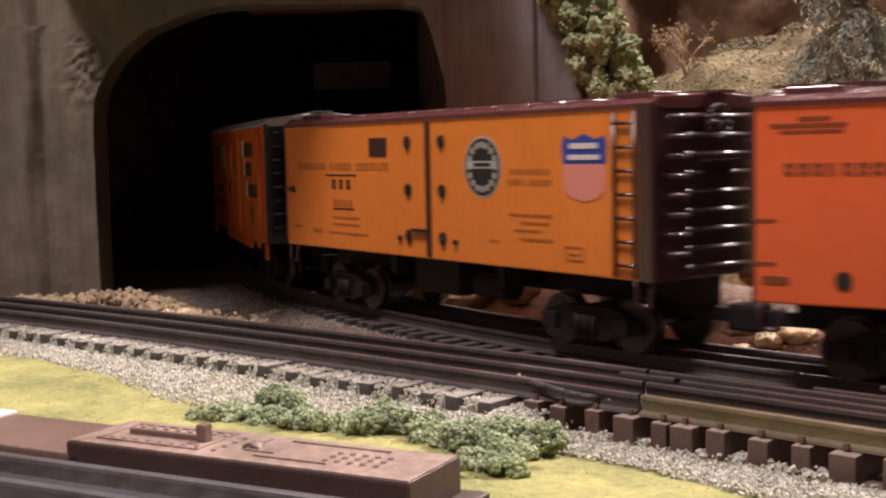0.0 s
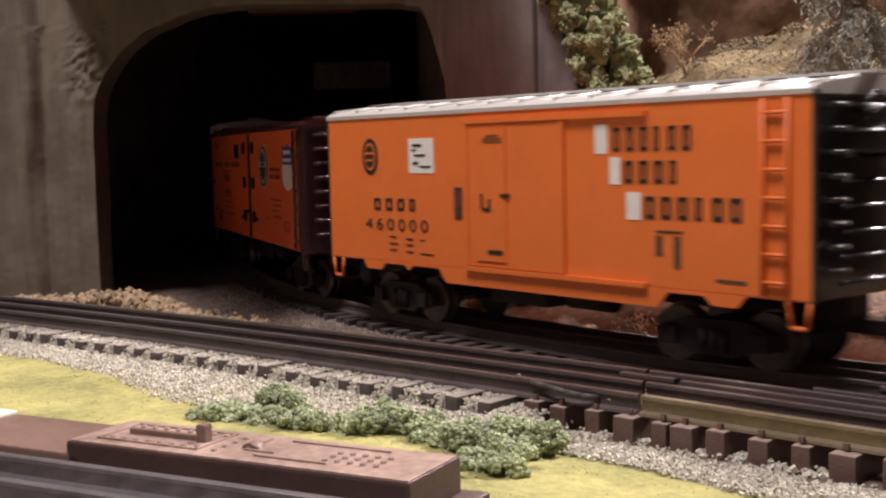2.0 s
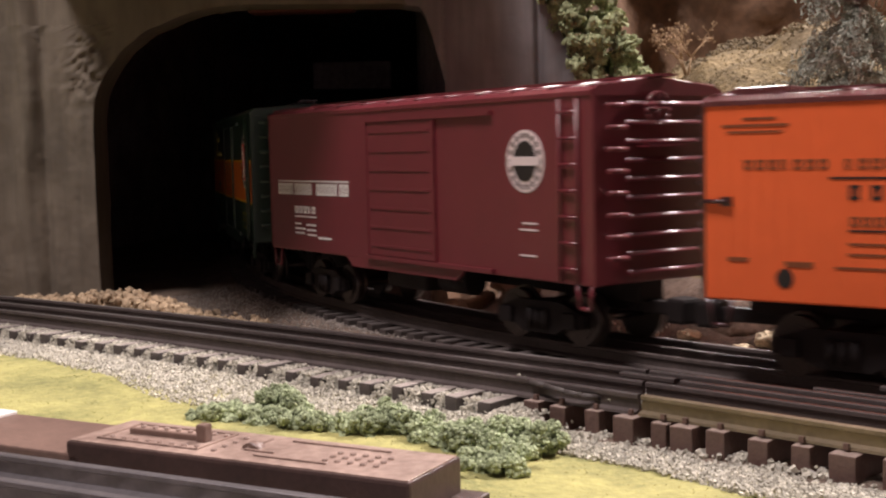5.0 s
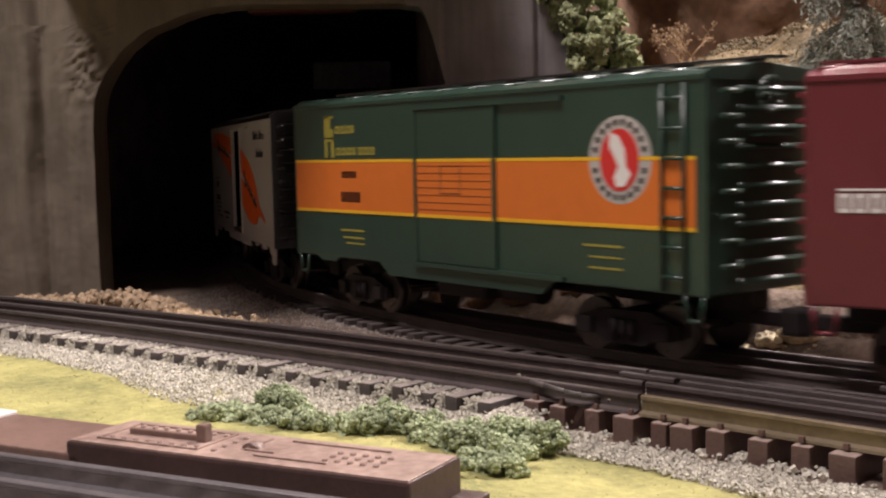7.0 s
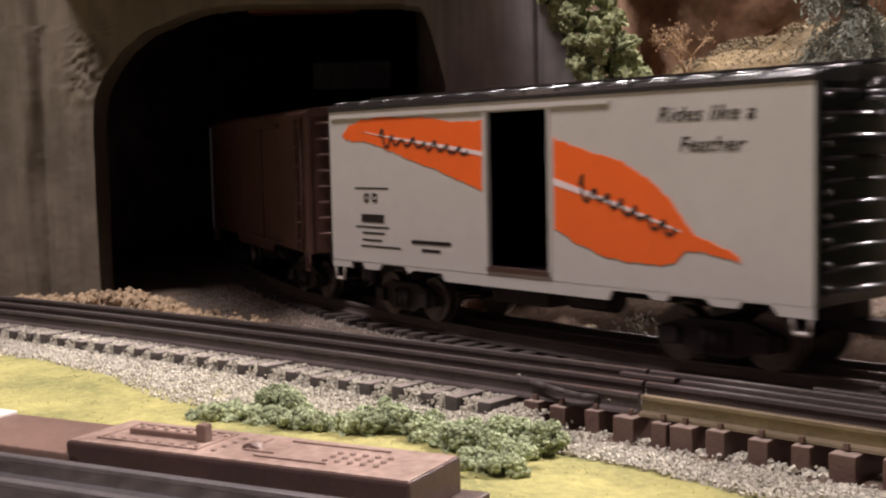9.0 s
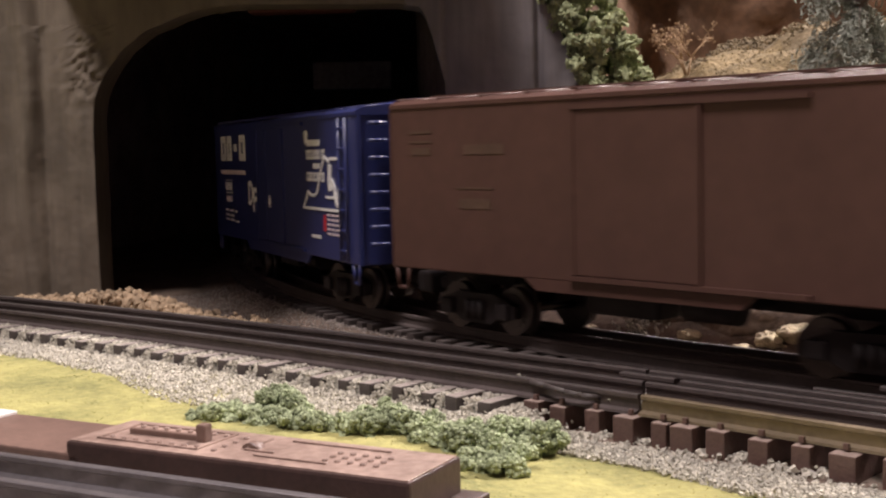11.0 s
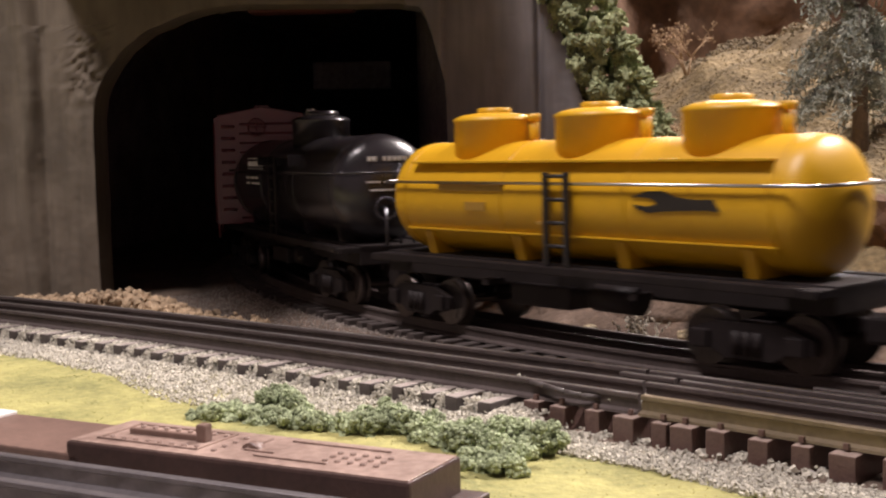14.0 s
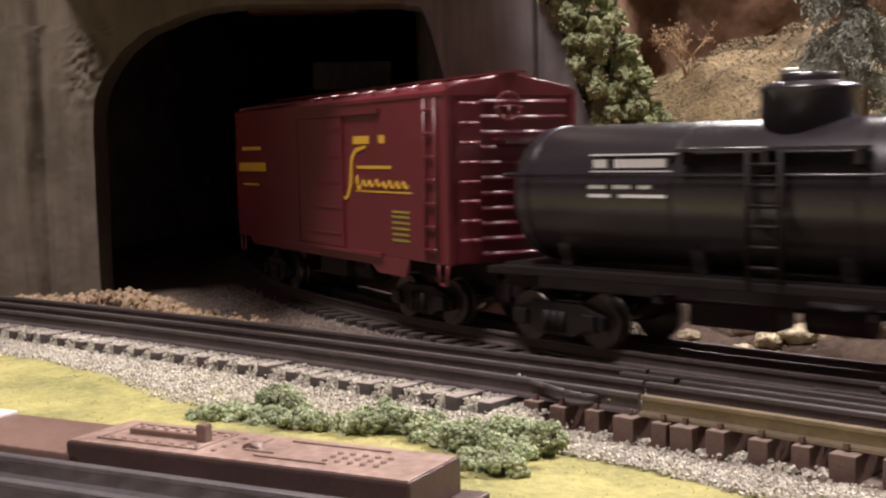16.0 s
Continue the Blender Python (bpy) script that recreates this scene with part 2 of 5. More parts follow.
def crumbs(name, pts, size, material, parent=None, shape="cube", jitter=0.35, stretch=(1, 1, 1)):
    """Many small uneven lumps at pts, size a number or one number for each, as one mesh."""
    bv, bf = (CUBE_V, CUBE_F) if shape == "cube" else (ICO_V, ICO_F)
    pts = np.asarray(pts, float)
    n, k = len(pts), len(bv)
    q = rng.normal(size=(n, 4))
    q /= np.linalg.norm(q, axis=1)[:, None]
    w, x, y, z = q.T
    rot = np.stack([1 - 2 * (y * y + z * z), 2 * (x * y - z * w), 2 * (x * z + y * w), 2 * (x * y + z * w), 1 - 2 * (x * x + z * z), 2 * (y * z - x * w),
                    2 * (x * z - y * w), 2 * (y * z + x * w), 1 - 2 * (x * x + y * y)], 1).reshape(n, 3, 3)
    v = bv[None] * (1 + jitter * rng.uniform(-1, 1, (n, k, 3))) * np.array(stretch)
    v = np.einsum("nij,nkj->nki", rot, v) * np.broadcast_to(np.asarray(size, float), (n,))[:, None, None] + pts[:, None]
    f = bf[None] + (np.arange(n) * k)[:, None, None]
    return from_np(name, v.reshape(-1, 3), f.reshape(-1, 3), material, parent)


# ---- ground: grass in front, dark earth between the tracks, a scrub bank rising behind ----
ZT = -0.008
XC, YC = X0 + R0 * math.sin(A0), Y0 + R0 * math.cos(A0)
GZ = -0.0100


def bank(x, y):
    """How far the bank stands over the ground."""
    d = R0 - math.hypot(x - XC, y - YC)
    b = max(0.0, d - 0.052)
    if x > XC:
        b = max(0.0, R0 + y - YC - 0.3)
    b = min(b, 0.40)
    b = 1.4 * min(b, 0.25) + 0.5 * max(0.0, b - 0.25)
    return 0.40 * b * (1 + 0.25 * noise.noise((x * 14, y * 14, 2))) + (0.012 * noise.noise((x * 40, y * 40, 4)) * min(1, b * 12))


def ground_z(x, y):
    yn, k = near_line(x)
    d = (y - yn) / math.hypot(1, k)
    z = 0.0011 * noise.noise((x * 30, y * 30, 0)) + 0.0006 * noise.noise((x * 110, y * 110, 3))
    z += np.interp(d, [-0.05, 0.02, 0.05], [np.interp(x, [0.0, 0.04], [GZ, GZ - 0.003]), -0.015, -0.0225])
    return z + (bank(x, y) if y > 0.3 else 0)


bm = bmesh.new()
xs = [-3.0, -2.0, -1.2, -0.7] + [-0.5 + i * 0.01 for i in range(111)] + [0.7, 1.0, 1.6, 2.4, 3.6]
ys = [0.128, 0.13] + [0.15 + i * 0.01 for i in range(95)] + [1.15, 1.4, 2.0, 3.0, 4.6]
# the layout ends in a straight drop before the camera
grid = [[bm.verts.new((x, y, ground_z(x, y) if y > 0.129 else -0.79)) for x in xs] for y in ys]
for r, q in zip(grid, grid[1:]):
    for i in range(len(xs) - 1):
        f = bm.faces.new((r[i], r[i + 1], q[i + 1], q[i]))
        f.smooth = True
        c = f.calc_center_median()
        yn, k = near_line(c.x)
        far = (c.y - yn) / math.hypot(1, k) > 0.0
        f.material_index = (1 if c.y < 0.135 else 0) if not far else (1 if bank(c.x, c.y) < 0.022 else 3 if c.z + 0.014 * noise.noise((c.x * 25, c.y * 25, 7)) < 0.127 else 2)
ground = tagged(part("ground", bm, [M["grass"], M["earth"], M["scrub"], M["tan"]]), "yellow-green scenic grass, dark earth and dry scrub bank", "ground", kind="structure")

# the bench goes on to the right, under the tracks that leave the scene
bm = bmesh.new()
box(bm, 0.17, 3.6, -0.80, 0.127, -0.79, -0.0197, 0.002)
tagged(part("ground_bench", bm, M["earth"]), "plain brown bench top carrying the tracks onward", "ground", kind="structure")

# ---- the two tracks ----
near_track = thing("near_track", "blackened three-rail track on dark ties in pale ballast", "railway track", kind="structure")
far_track = thing("far_track", "curved dark three-rail track leading into the tunnel", "railway track", kind="structure")


def rail(bm, name, dark, track_ob, label=""):
    """A rail whose head is worn bright."""
    top = max(v.co.z for v in bm.verts)
    for f in bm.faces:
        f.material_index = 1 if min(v.co.z for v in f.verts) > top - 0.0001 else 0
    part(name, bm, [dark, M["rail_top"] if dark == M["rail"] else dark], track_ob, label)


for off in (0.0159, 0.0, -0.0159):
    bm = bmesh.new()
    xj = 0.0575 - off * 0.42
    sweep(bm, near_path(-1.2, xj), rail_prof(off))
    rail(bm, "rail", M["rail"], near_track)
    bm = bmesh.new()
    sweep(bm, near_path(xj + 0.0008, 0.9), rail_prof(off))
    rail(bm, "rail", M["rail_brown"] if off < 0 else M["rail"], near_track, "weathered brown metal rail" if off < 0 else "")
    bm = bmesh.new()
    sweep(bm, train_path(-3.6, 3.4, 0.02), rail_prof(off))
    bmesh.ops.translate(bm, verts=bm.verts, vec=(0, 0, ZT))
    part("rail", bm, M["rail"], far_track)
for x0, x1, off in ((0.046, 0.060, 0.0115), (0.062, 0.135, 0.0105)):
    bm = bmesh.new()
    sweep(bm, near_path(x0, x1, 0.006), [(o, z - 0.0006) for o, z in rail_prof(off)])
    rail(bm, "guard_rail", M["rail"], near_track)
# the diverging rails of the turnout, behind
for off, dx in ((0.030, 0.0), (0.043, 0.01)):
    bm = bmesh.new()
    path = []
    for i in range(20):
        x = 0.085 + dx + i * 0.012
        y, k = near_line(x)
        h = math.hypot(1, k)
        path.append((x, y + (i * 0.012) ** 2 * 0.9, -k / h, 1 / h))
    sweep(bm, path, [(o, z - 0.002) for o, z in rail_prof(off)])
    rail(bm, "rail", M["rail"], near_track)


def tie_mesh(name, material, l, w, h, top, lit_top=None):
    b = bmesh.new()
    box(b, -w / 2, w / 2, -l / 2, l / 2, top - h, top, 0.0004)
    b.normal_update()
    # only upward faces get the paler tone, light painted over dust
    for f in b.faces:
        f.material_index = 1 if lit_top and f.normal.z > 0.9 else 0
    me = bpy.data.meshes.new(name)
    b.to_mesh(me)
    b.free()
    me.materials.append(material)
    if lit_top:
        me.materials.append(lit_top)
    return me


tie_b = [tie_mesh("tie", M["tie_black"], 0.062 + d, 0.0045 + e, 0.0075, -0.0055, M["tie_lit_grey"]) for d, e in ((0, 0), (0.001, 0.0004), (-0.0015, -0.0003))]
tie_l = [tie_mesh("tie", M["tie_brown"], 0.043 + d, 0.0056 + e, 0.0085, -0.0055, M["tie_lit_dust"]) for d, e in ((0, 0), (0.002, 0.0012), (-0.001, -0.0006))]
tie_f = [tie_mesh("tie", M["tie_dark"], 0.056 + d, 0.0056, 0.0080, -0.0055) for d in (0, 0.0015, -0.001)]


def lay(me, track_ob, x, y, z, turn):
    ob = new("tie", me)
    ob.parent = track_ob
    ob.matrix_basis = pose(x, y, z, random.uniform(-0.8, 0.8), random.uniform(-1.2, 1.2), turn + random.uniform(-1.6, 1.6))


x = 0.0320
NEAR_TIES = []
while x > -0.50:
    y, k = near_line(x)
    NEAR_TIES.append(x)
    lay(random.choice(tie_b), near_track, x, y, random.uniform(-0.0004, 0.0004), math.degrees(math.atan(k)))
    x -= 0.0125 / math.hypot(1, k) * random.uniform(0.94, 1.06)
TURNOUT_TIES = []
for x in (0.0392, 0.0462, 0.0550, 0.0636, 0.0712, 0.0762, 0.0838, 0.0924, 0.1003, 0.1086, 0.117, 0.126, 0.135, 0.144, 0.153, 0.162, 0.171, 0.180):
    TURNOUT_TIES.append(x)
    y, k = near_line(x)
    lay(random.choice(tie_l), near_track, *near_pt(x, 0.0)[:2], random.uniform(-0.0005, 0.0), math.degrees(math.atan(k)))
for i in range(125):
    x, y, a = track(-0.75 + i * 0.0117)
    lay(random.choice(tie_f), far_track, x, y, ZT + random.uniform(-0.0004, 0.0002), -math.degrees(a))

bm = bmesh.new()
sweep(bm, near_path(-1.2, 0.036), [(-0.062, -0.0160), (-0.052, -0.0122), (-0.0335, -0.0120), (-0.0285, -0.0082), (0.020, -0.0076), (0.030, -0.0096), (0.046, -0.0245)])
part("ballast_bed", bm, M["ballast_bed"], near_track)
bm = bmesh.new()
sweep(bm, near_path(0.036, 0.9), [(-0.044, -0.0180), (-0.034, -0.0128), (0.030, -0.0125), (0.046, -0.0245)])
part("ballast_bed", bm, M["earth"], near_track, "dark earth under the turnout")
bm = bmesh.new()
sweep(bm, train_path(-3.6, 3.4, 0.03), [(-0.056, -0.0245), (-0.033, -0.0168), (0.034, -0.0168), (0.052, -0.0245)])
part("ballast_bed", bm, M["earth"], far_track)

# loose ballast on the near shoulder
pts = []
for i in range(60000):
    x = random.uniform(-0.34, 0.16)
    edge = np.interp(x, [-0.2, -0.12, -0.08, -0.04, 0.02, 0.06], [0.050, 0.047, 0.053, 0.069, 0.056, 0.037]) + 0.004 * noise.noise((x * 35, 1, 1))
    o = -random.uniform(0.018, edge + 0.006)
    px, py = near_pt(x, o)
    zz = max(ground_z(px, py), np.interp(-o, [0.018, 0.0290, 0.0318, 0.052], [-0.0062, -0.0064, -0.0096, -0.0106]) if x < 0.034 else np.interp(x, [0.040, 0.056], [-0.0080, -0.0126]))
    if -o > edge - 0.004 and random.random() < 0.35 + 45 * (-o - edge):
        continue
    if x > 0.042 and -o < 0.0255 + 0.003 * noise.noise((x * 90, 3, 3)) and random.random() < 0.93:
        continue
    if x < 0.034 and -o < 0.0318:
        gap = min(abs(x - q) for q in NEAR_TIES) * math.hypot(1, near_line(x)[1])
        if gap < 0.0029 and random.random() < 0.97:
            continue
    pts.append((px, py, zz + random.uniform(-0.0004, 0.0007)))
tagged(crumbs("ballast_stones", pts, rng.uniform(0.00028, 0.00074, len(pts)), M["ballast"]), "pale grey loose ballast stones beside the near track", "gravel", kind="stuff")
# stones between the ties and on the far shoulder
pts = []
for i in range(38000):
    s = random.uniform(-0.34, 0.30)
    x, y, a = track(s)
    o = random.choice((random.uniform(-0.095, -0.026), random.uniform(-0.03, 0.03)))
    zz = max(np.interp(-o, [0.033, 0.056, 0.07], [-0.0166, -0.0222, -0.0228]), ground_z(x + math.sin(a) * o, y + math.cos(a) * o)) if o < 0 else -0.0165
    pts.append((x + math.sin(a) * o, y + math.cos(a) * o, zz + random.uniform(-0.0003, 0.0008)))
tagged(crumbs("track_gravel", pts, rng.uniform(0.0002, 0.0005, len(pts)), M["far_gravel"]), "dark grey gravel on the shoulder of the curved track", "gravel", kind="stuff")
pts = []
for i in range(260):
    x = random.uniform(0.0, 0.11)
    px, py = near_pt(x, random.uniform(-0.014, 0.013))
    pts.append((px, py, -0.0052 + random.uniform(-0.0006, 0.0004)))
tagged(crumbs("turnout_gravel", pts, rng.uniform(0.0005, 0.0012, len(pts)), M["ballast"]), "dusty grit scattered about the turnout rails", "gravel", kind="stuff")

# grass crumbs
pts, dry_pts = [], []
for i in range(12000):
    x = random.uniform(-0.30, 0.15)
    edge = np.interp(x, [-0.2, -0.12, -0.08, -0.04, 0.02, 0.06], [0.050, 0.047, 0.053, 0.069, 0.056, 0.037]) + 0.004 * noise.noise((x * 35, 1, 1))
    o = -random.uniform(edge - 0.004, 0.16)
    px, py = near_pt(x, o)
    dry = np.interp(px + 0.03 * noise.noise((px * 40, py * 40, 6)), [0.0, 0.05], [0.03, 0.95])
    (dry_pts if random.random() < dry else pts).append((px, py, ground_z(px, py) + random.uniform(-0.0003, 0.0001)))
tagged(crumbs("dry_turf", dry_pts, rng.uniform(0.00012, 0.00024, len(dry_pts)), M["dry_turf"], shape="ico", jitter=0.5), "tan dry scenic turf crumbs", "grass", kind="stuff")
tagged(crumbs("turf", pts, rng.uniform(0.00012, 0.00024, len(pts)), M["turf"], shape="ico", jitter=0.5), "yellow-green scenic turf crumbs", "grass", kind="stuff")

# ---- tunnel portal: rough plaster face, arched opening, thick jamb ----
PY, PT = 0.742, 0.030
EDGE_L = ((-0.03, -0.2113), (-0.0104, -0.2125), (0.0895, -0.2124), (0.106, -0.2106), (0.1189, -0.2038), (0.1337, -0.1928), (0.1426, -0.1831), (0.1484, -0.166))
EDGE_R = ((-0.03, 0.0040), (0.0954, 0.0041), (0.1088, 0.0033), (0.1377, -0.004), (0.1484, -0.0075))
WING = ((-0.03, 0.13), (0.06, 0.104), (0.0814, 0.0938), (0.0953, 0.0878), (0.1331, 0.0772), (0.1572, 0.0655), (0.27, 0.03))
ZTOP = 0.1484


def lin(z, t):
    return float(np.interp(z, [a for a, b in t], [b for a, b in t]))


def soft(u, t, w, *ends):
    """lin(), rounded over w but for its ends."""
    w = max(0.0, min([w] + [abs(u - e) for e in ends]))
    return sum(lin(u + w * k / 4, t) for k in range(-4, 5)) / 9


def face_y(x, z):
    y = PY + 0.0020 * noise.noise((x * 25, z * 9, 1)) + 0.0009 * noise.noise((x * 80, z * 50, 2)) + 0.00025 * noise.noise((x * 300, z * 260, 3))
    if x < -0.235:
        y += -0.006 * math.exp(-((x + 0.253 + 0.003 * math.sin(z * 40)) / 0.006) ** 2) + 0.003 * math.exp(-((x + 0.243) / 0.003) ** 2) - 0.3 * max(0, -0.262 - x)
    if x > 0.003:
        y += 0.006 * math.exp(-((x - 0.0615) / 0.0022) ** 2) + (0.10 * (0.0615 - x) if x < 0.0615 else 0)
    pit = math.exp(-((x + 0.213 - 0.25 * (z - 0.125)) / 0.013) ** 2 - ((z - 0.128) / 0.022) ** 2)
    y += pit * (0.0034 * noise.noise((x * 170, z * 170, 8)) + 0.0034 * noise.noise((x * 420, z * 420, 9)))
    return y


def patch(bm, xa, xb, zs_, n):
    rows_ = [[bm.verts.new((xa(z) + (xb(z) - xa(z)) * i / n, face_y(xa(z) + (xb(z) - xa(z)) * i / n, z), z)) for i in range(n + 1)] for z in zs_]
    for r, q in zip(rows_, rows_[1:]):
        for i in range(n):
            f = bm.faces.new((r[i], r[i + 1], q[i + 1], q[i]))
            f.smooth = True
    return rows_


bm = bmesh.new()
zl = [-0.03 + i * (ZTOP + 0.03) / 110 for i in range(111)]
CROWN = ((-0.60, 0.1484), (-0.166, 0.1484), (-0.1527, 0.1545), (-0.138, 0.1572), (-0.1216, 0.1586), (-0.0111, 0.1568), (-0.0075, 0.1484), (0.2, 0.1484))
a = patch(bm, lambda z: -0.60, lambda z: soft(z, EDGE_L, 0.010, ZTOP), zl, 280)
b = patch(bm, lambda z: lin(z, EDGE_R), lambda z: lin(z, WING), zl, 60)
c = []
for j in range(49):
    row = []
    for i in range(401):
        x = -0.60 + (lin(0.1484 + j / 48 * 0.12, WING) + 0.60) * i / 400
        z0 = soft(x, CROWN, 0.012, -0.166, -0.0075)
        z = z0 + (0.27 - z0) * j / 48
        row.append(bm.verts.new((x, face_y(x, z), z)))
    c.append(row)
for r, q in zip(c, c[1:]):
    for i in range(400):
        bm.faces.new((r[i], r[i + 1], q[i + 1], q[i])).smooth = True
# jambs, soffit and the wing's outer edge, carried back by the wall's thickness
for line in ([r[-1] for r in a], [r[0] for r in b], [r[-1] for r in b], [v for v in c[0] if -0.169 < v.co.x < -0.005], [r[-1] for r in c]):
    mid = [bm.verts.new((v.co.x + 0.0006 * noise.noise((v.co.z * 60, v.co.x * 60, 5)), PY + PT * 0.4, v.co.z)) for v in line]
    back = [bm.verts.new((v.co.x, PY + PT, v.co.z)) for v in mid]
    for i in range(len(line) - 1):
        bm.faces.new((line[i], line[i + 1], mid[i + 1], mid[i]))
        bm.faces.new((mid[i], mid[i + 1], back[i + 1], back[i]))
bmesh.ops.recalc_face_normals(bm, faces=bm.faces)
for f in bm.faces:
    f.material_index = 1 if f.calc_center_median().x > -0.02 else 0
portal = tagged(part("wall_tunnel_portal", bm, [M["concrete"], M["wing"]]), "rough grey-brown plaster tunnel portal with an arched opening", "tunnel portal", kind="structure")

bm = bmesh.new()
sweep(bm, train_path(-3.6, -0.345, 0.05), [(-0.19, -0.03), (-0.19, 0.24), (0.125, 0.24), (0.125, -0.03)], closed=False)
tagged(part("wall_tunnel_inside", bm, M["dark_rock"]), "dark rock lining inside the tunnel", "tunnel wall", kind="structure")
bm = bmesh.new()
box(bm, -0.106, -0.040, 1.02, 1.05, 0.120, 0.143, 0.002)
tagged(part("tunnel_beam", bm, mat("beam_grey", (0.16, 0.15, 0.155), 0.9, vary=0.5, scale=30)), "pale block dimly seen under the tunnel roof", "beam", kind="structure")
bm = bmesh.new()
box(bm, -0.125, -0.055, 0.80, 0.82, 0.160, 0.172, 0.002)
tagged(part("tunnel_lintel", bm, mat("lintel_red", (0.13, 0.035, 0.028), 0.8)), "red-brown lintel behind the arch", "beam", kind="structure")

# ---- the hill over and behind the tunnel ----
bm = bmesh.new()
plan = [(0.060, 0.745), (0.085, 0.80), (0.115, 0.90), (0.16, 0.975), (0.26, 1.03), (0.5, 1.08), (1.0, 1.12), (2.0, 1.0)]
cum = [0]
for (x1, y1), (x2, y2) in zip(plan, plan[1:]):
    cum.append(cum[-1] + math.hypot(x2 - x1, y2 - y1))
n, m = 130, 46
us = [cum[-1] * (i / n) ** 1.6 for i in range(n + 1)]
rows_ = []
for j in range(m + 1):
    z = -0.03 + 0.30 * j / m
    row = []
    for u in us:
        x, y = np.interp(u, cum, [q[0] for q in plan]), np.interp(u, cum, [q[1] for q in plan])
        w = 0.030 * noise.noise((u * 14, z * 12, 1)) + 0.014 * noise.noise((u * 40, z * 34, 2)) + 0.005 * noise.noise((u * 120, z * 110, 3))
        w *= min(1, u * 12)
        row.append(bm.verts.new((x + 0.4 * w, y + w + 0.18 * (z + 0.03), z)))
    rows_.append(row)
for r, q in zip(rows_, rows_[1:]):
    for i in range(n):
        bm.faces.new((r[i], r[i + 1], q[i + 1], q[i])).smooth = True
top = [bm.verts.new((v.co.x, max(v.co.y, 1.75), 0.275)) for v in rows_[-1]]
for i in range(n):
    bm.faces.new((rows_[-1][i], rows_[-1][i + 1], top[i + 1], top[i]))
tagged(part("hillside", bm, M["cliff"]), "red-brown rocky hillside behind the track", "hillside", kind="structure")
bm = bmesh.new()
prism(bm, [(-0.62, 0.765), (0.070, 0.765), (0.105, 0.82), (0.145, 0.92), (0.20, 1.01), (0.52, 1.12), (0.52, 4.2), (-0.62, 4.2)], 0.250, 0.270)
for v in bm.verts:
    v.co = Vector((v.co.x, v.co.z, v.co.y))
bmesh.ops.recalc_face_normals(bm, faces=bm.faces)
tagged(part("hill_top", bm, M["earth"]), "earth covering over the tunnel", "hillside", kind="structure")
bm = bmesh.new()
prism(bm, [(-0.62, 0.755), (-0.235, 0.752), (-0.205, 0.690), (-0.15, 0.560), (0.000, 0.545), (0.022, 0.775), (-0.62, 0.775)], 0.176, 0.268)
for v in bm.verts:
    v.co = Vector((v.co.x, v.co.z, v.co.y))
bmesh.ops.recalc_face_normals(bm, faces=bm.faces)
tagged(part("hill_overhang", bm, M["earth"]), "earth ledge jutting out over the portal", "hillside", kind="structure")
bm = bmesh.new()
box(bm, -0.62, -0.60, 0.70, 4.2, -0.03, 0.27)
tagged(part("wall_hill_side", bm, M["earth"]), "earth side of the tunnel hill", "hillside", kind="structure")

# ---- the room round the layout ----
bm = bmesh.new()
box(bm, -3.1, 3.7, -2.2, 4.7, -0.8, 2.1)
bmesh.ops.reverse_faces(bm, faces=bm.faces)
tagged(part("wall_room", bm, M["wall"]), "plain dim room walls", "wall", kind="structure")


# ---- rocks and rubble ----
def rock(label, x, y, size, material, squash=0.7, group="rocks by the track"):
    bm = bmesh.new()
    bmesh.ops.create_icosphere(bm, subdivisions=3, radius=1)
    sd = random.uniform(0, 100)
    ax = Vector((random.uniform(0.75, 1.3), random.uniform(0.75, 1.2), squash))
    for v in bm.verts:
        d = 1 + 0.42 * noise.noise(v.co * 1.5 + Vector((sd, 0, 0))) + 0.24 * noise.noise(v.co * 3.9 + Vector((0, sd, 0)))
        v.co = Vector((v.co.x * ax.x, v.co.y * ax.y, v.co.z * ax.z)) * d * size
    for f in bm.faces:
        f.smooth = random.random() < 0.6
    ob = tagged(part("rock", bm, material), label, "rock", group)
    ob.matrix_world = pose(x, y, ground_z(x, y) + size * squash * 0.35, 0, 0, random.uniform(0, 360))
    return ob


pts = []
for i in range(1300):
    t = random.random()
    x = -0.262 + t * 0.172
    y = 0.722 - t * 0.125 + random.gauss(0, 0.010) - 0.01 * math.sin(t * 9)
    h = 0.010 * max(0, 1 - abs(t - 0.45) * 1.9)
    pts.append((x, y, -0.0205 + h * random.random() + 0.002))
tagged(crumbs("rubble", pts, rng.uniform(0.0008, 0.0030, len(pts)), M["rock"], shape="ico", jitter=0.45), "tan broken rock rubble at the foot of the portal", "rubble", kind="stuff")
for x, y, s in ((-0.212, 0.722, 0.0055), (-0.196, 0.716, 0.006), (-0.170, 0.695, 0.0055), (-0.150, 0.676, 0.006), (-0.235, 0.726, 0.0045)):
    rock("tan boulder in the rubble by the portal", x, y, s, M["rock"], 0.8)
for x, y, s in ((0.012, 0.665, 0.020), (0.044, 0.640, 0.016), (0.074, 0.612, 0.014), (0.110, 0.582, 0.014), (0.150, 0.552, 0.015), (0.196, 0.520, 0.016), (0.025, 0.71, 0.026)):
    rock("brown rough boulder behind the curved track", x, y, s, M["cliff"], 0.75)
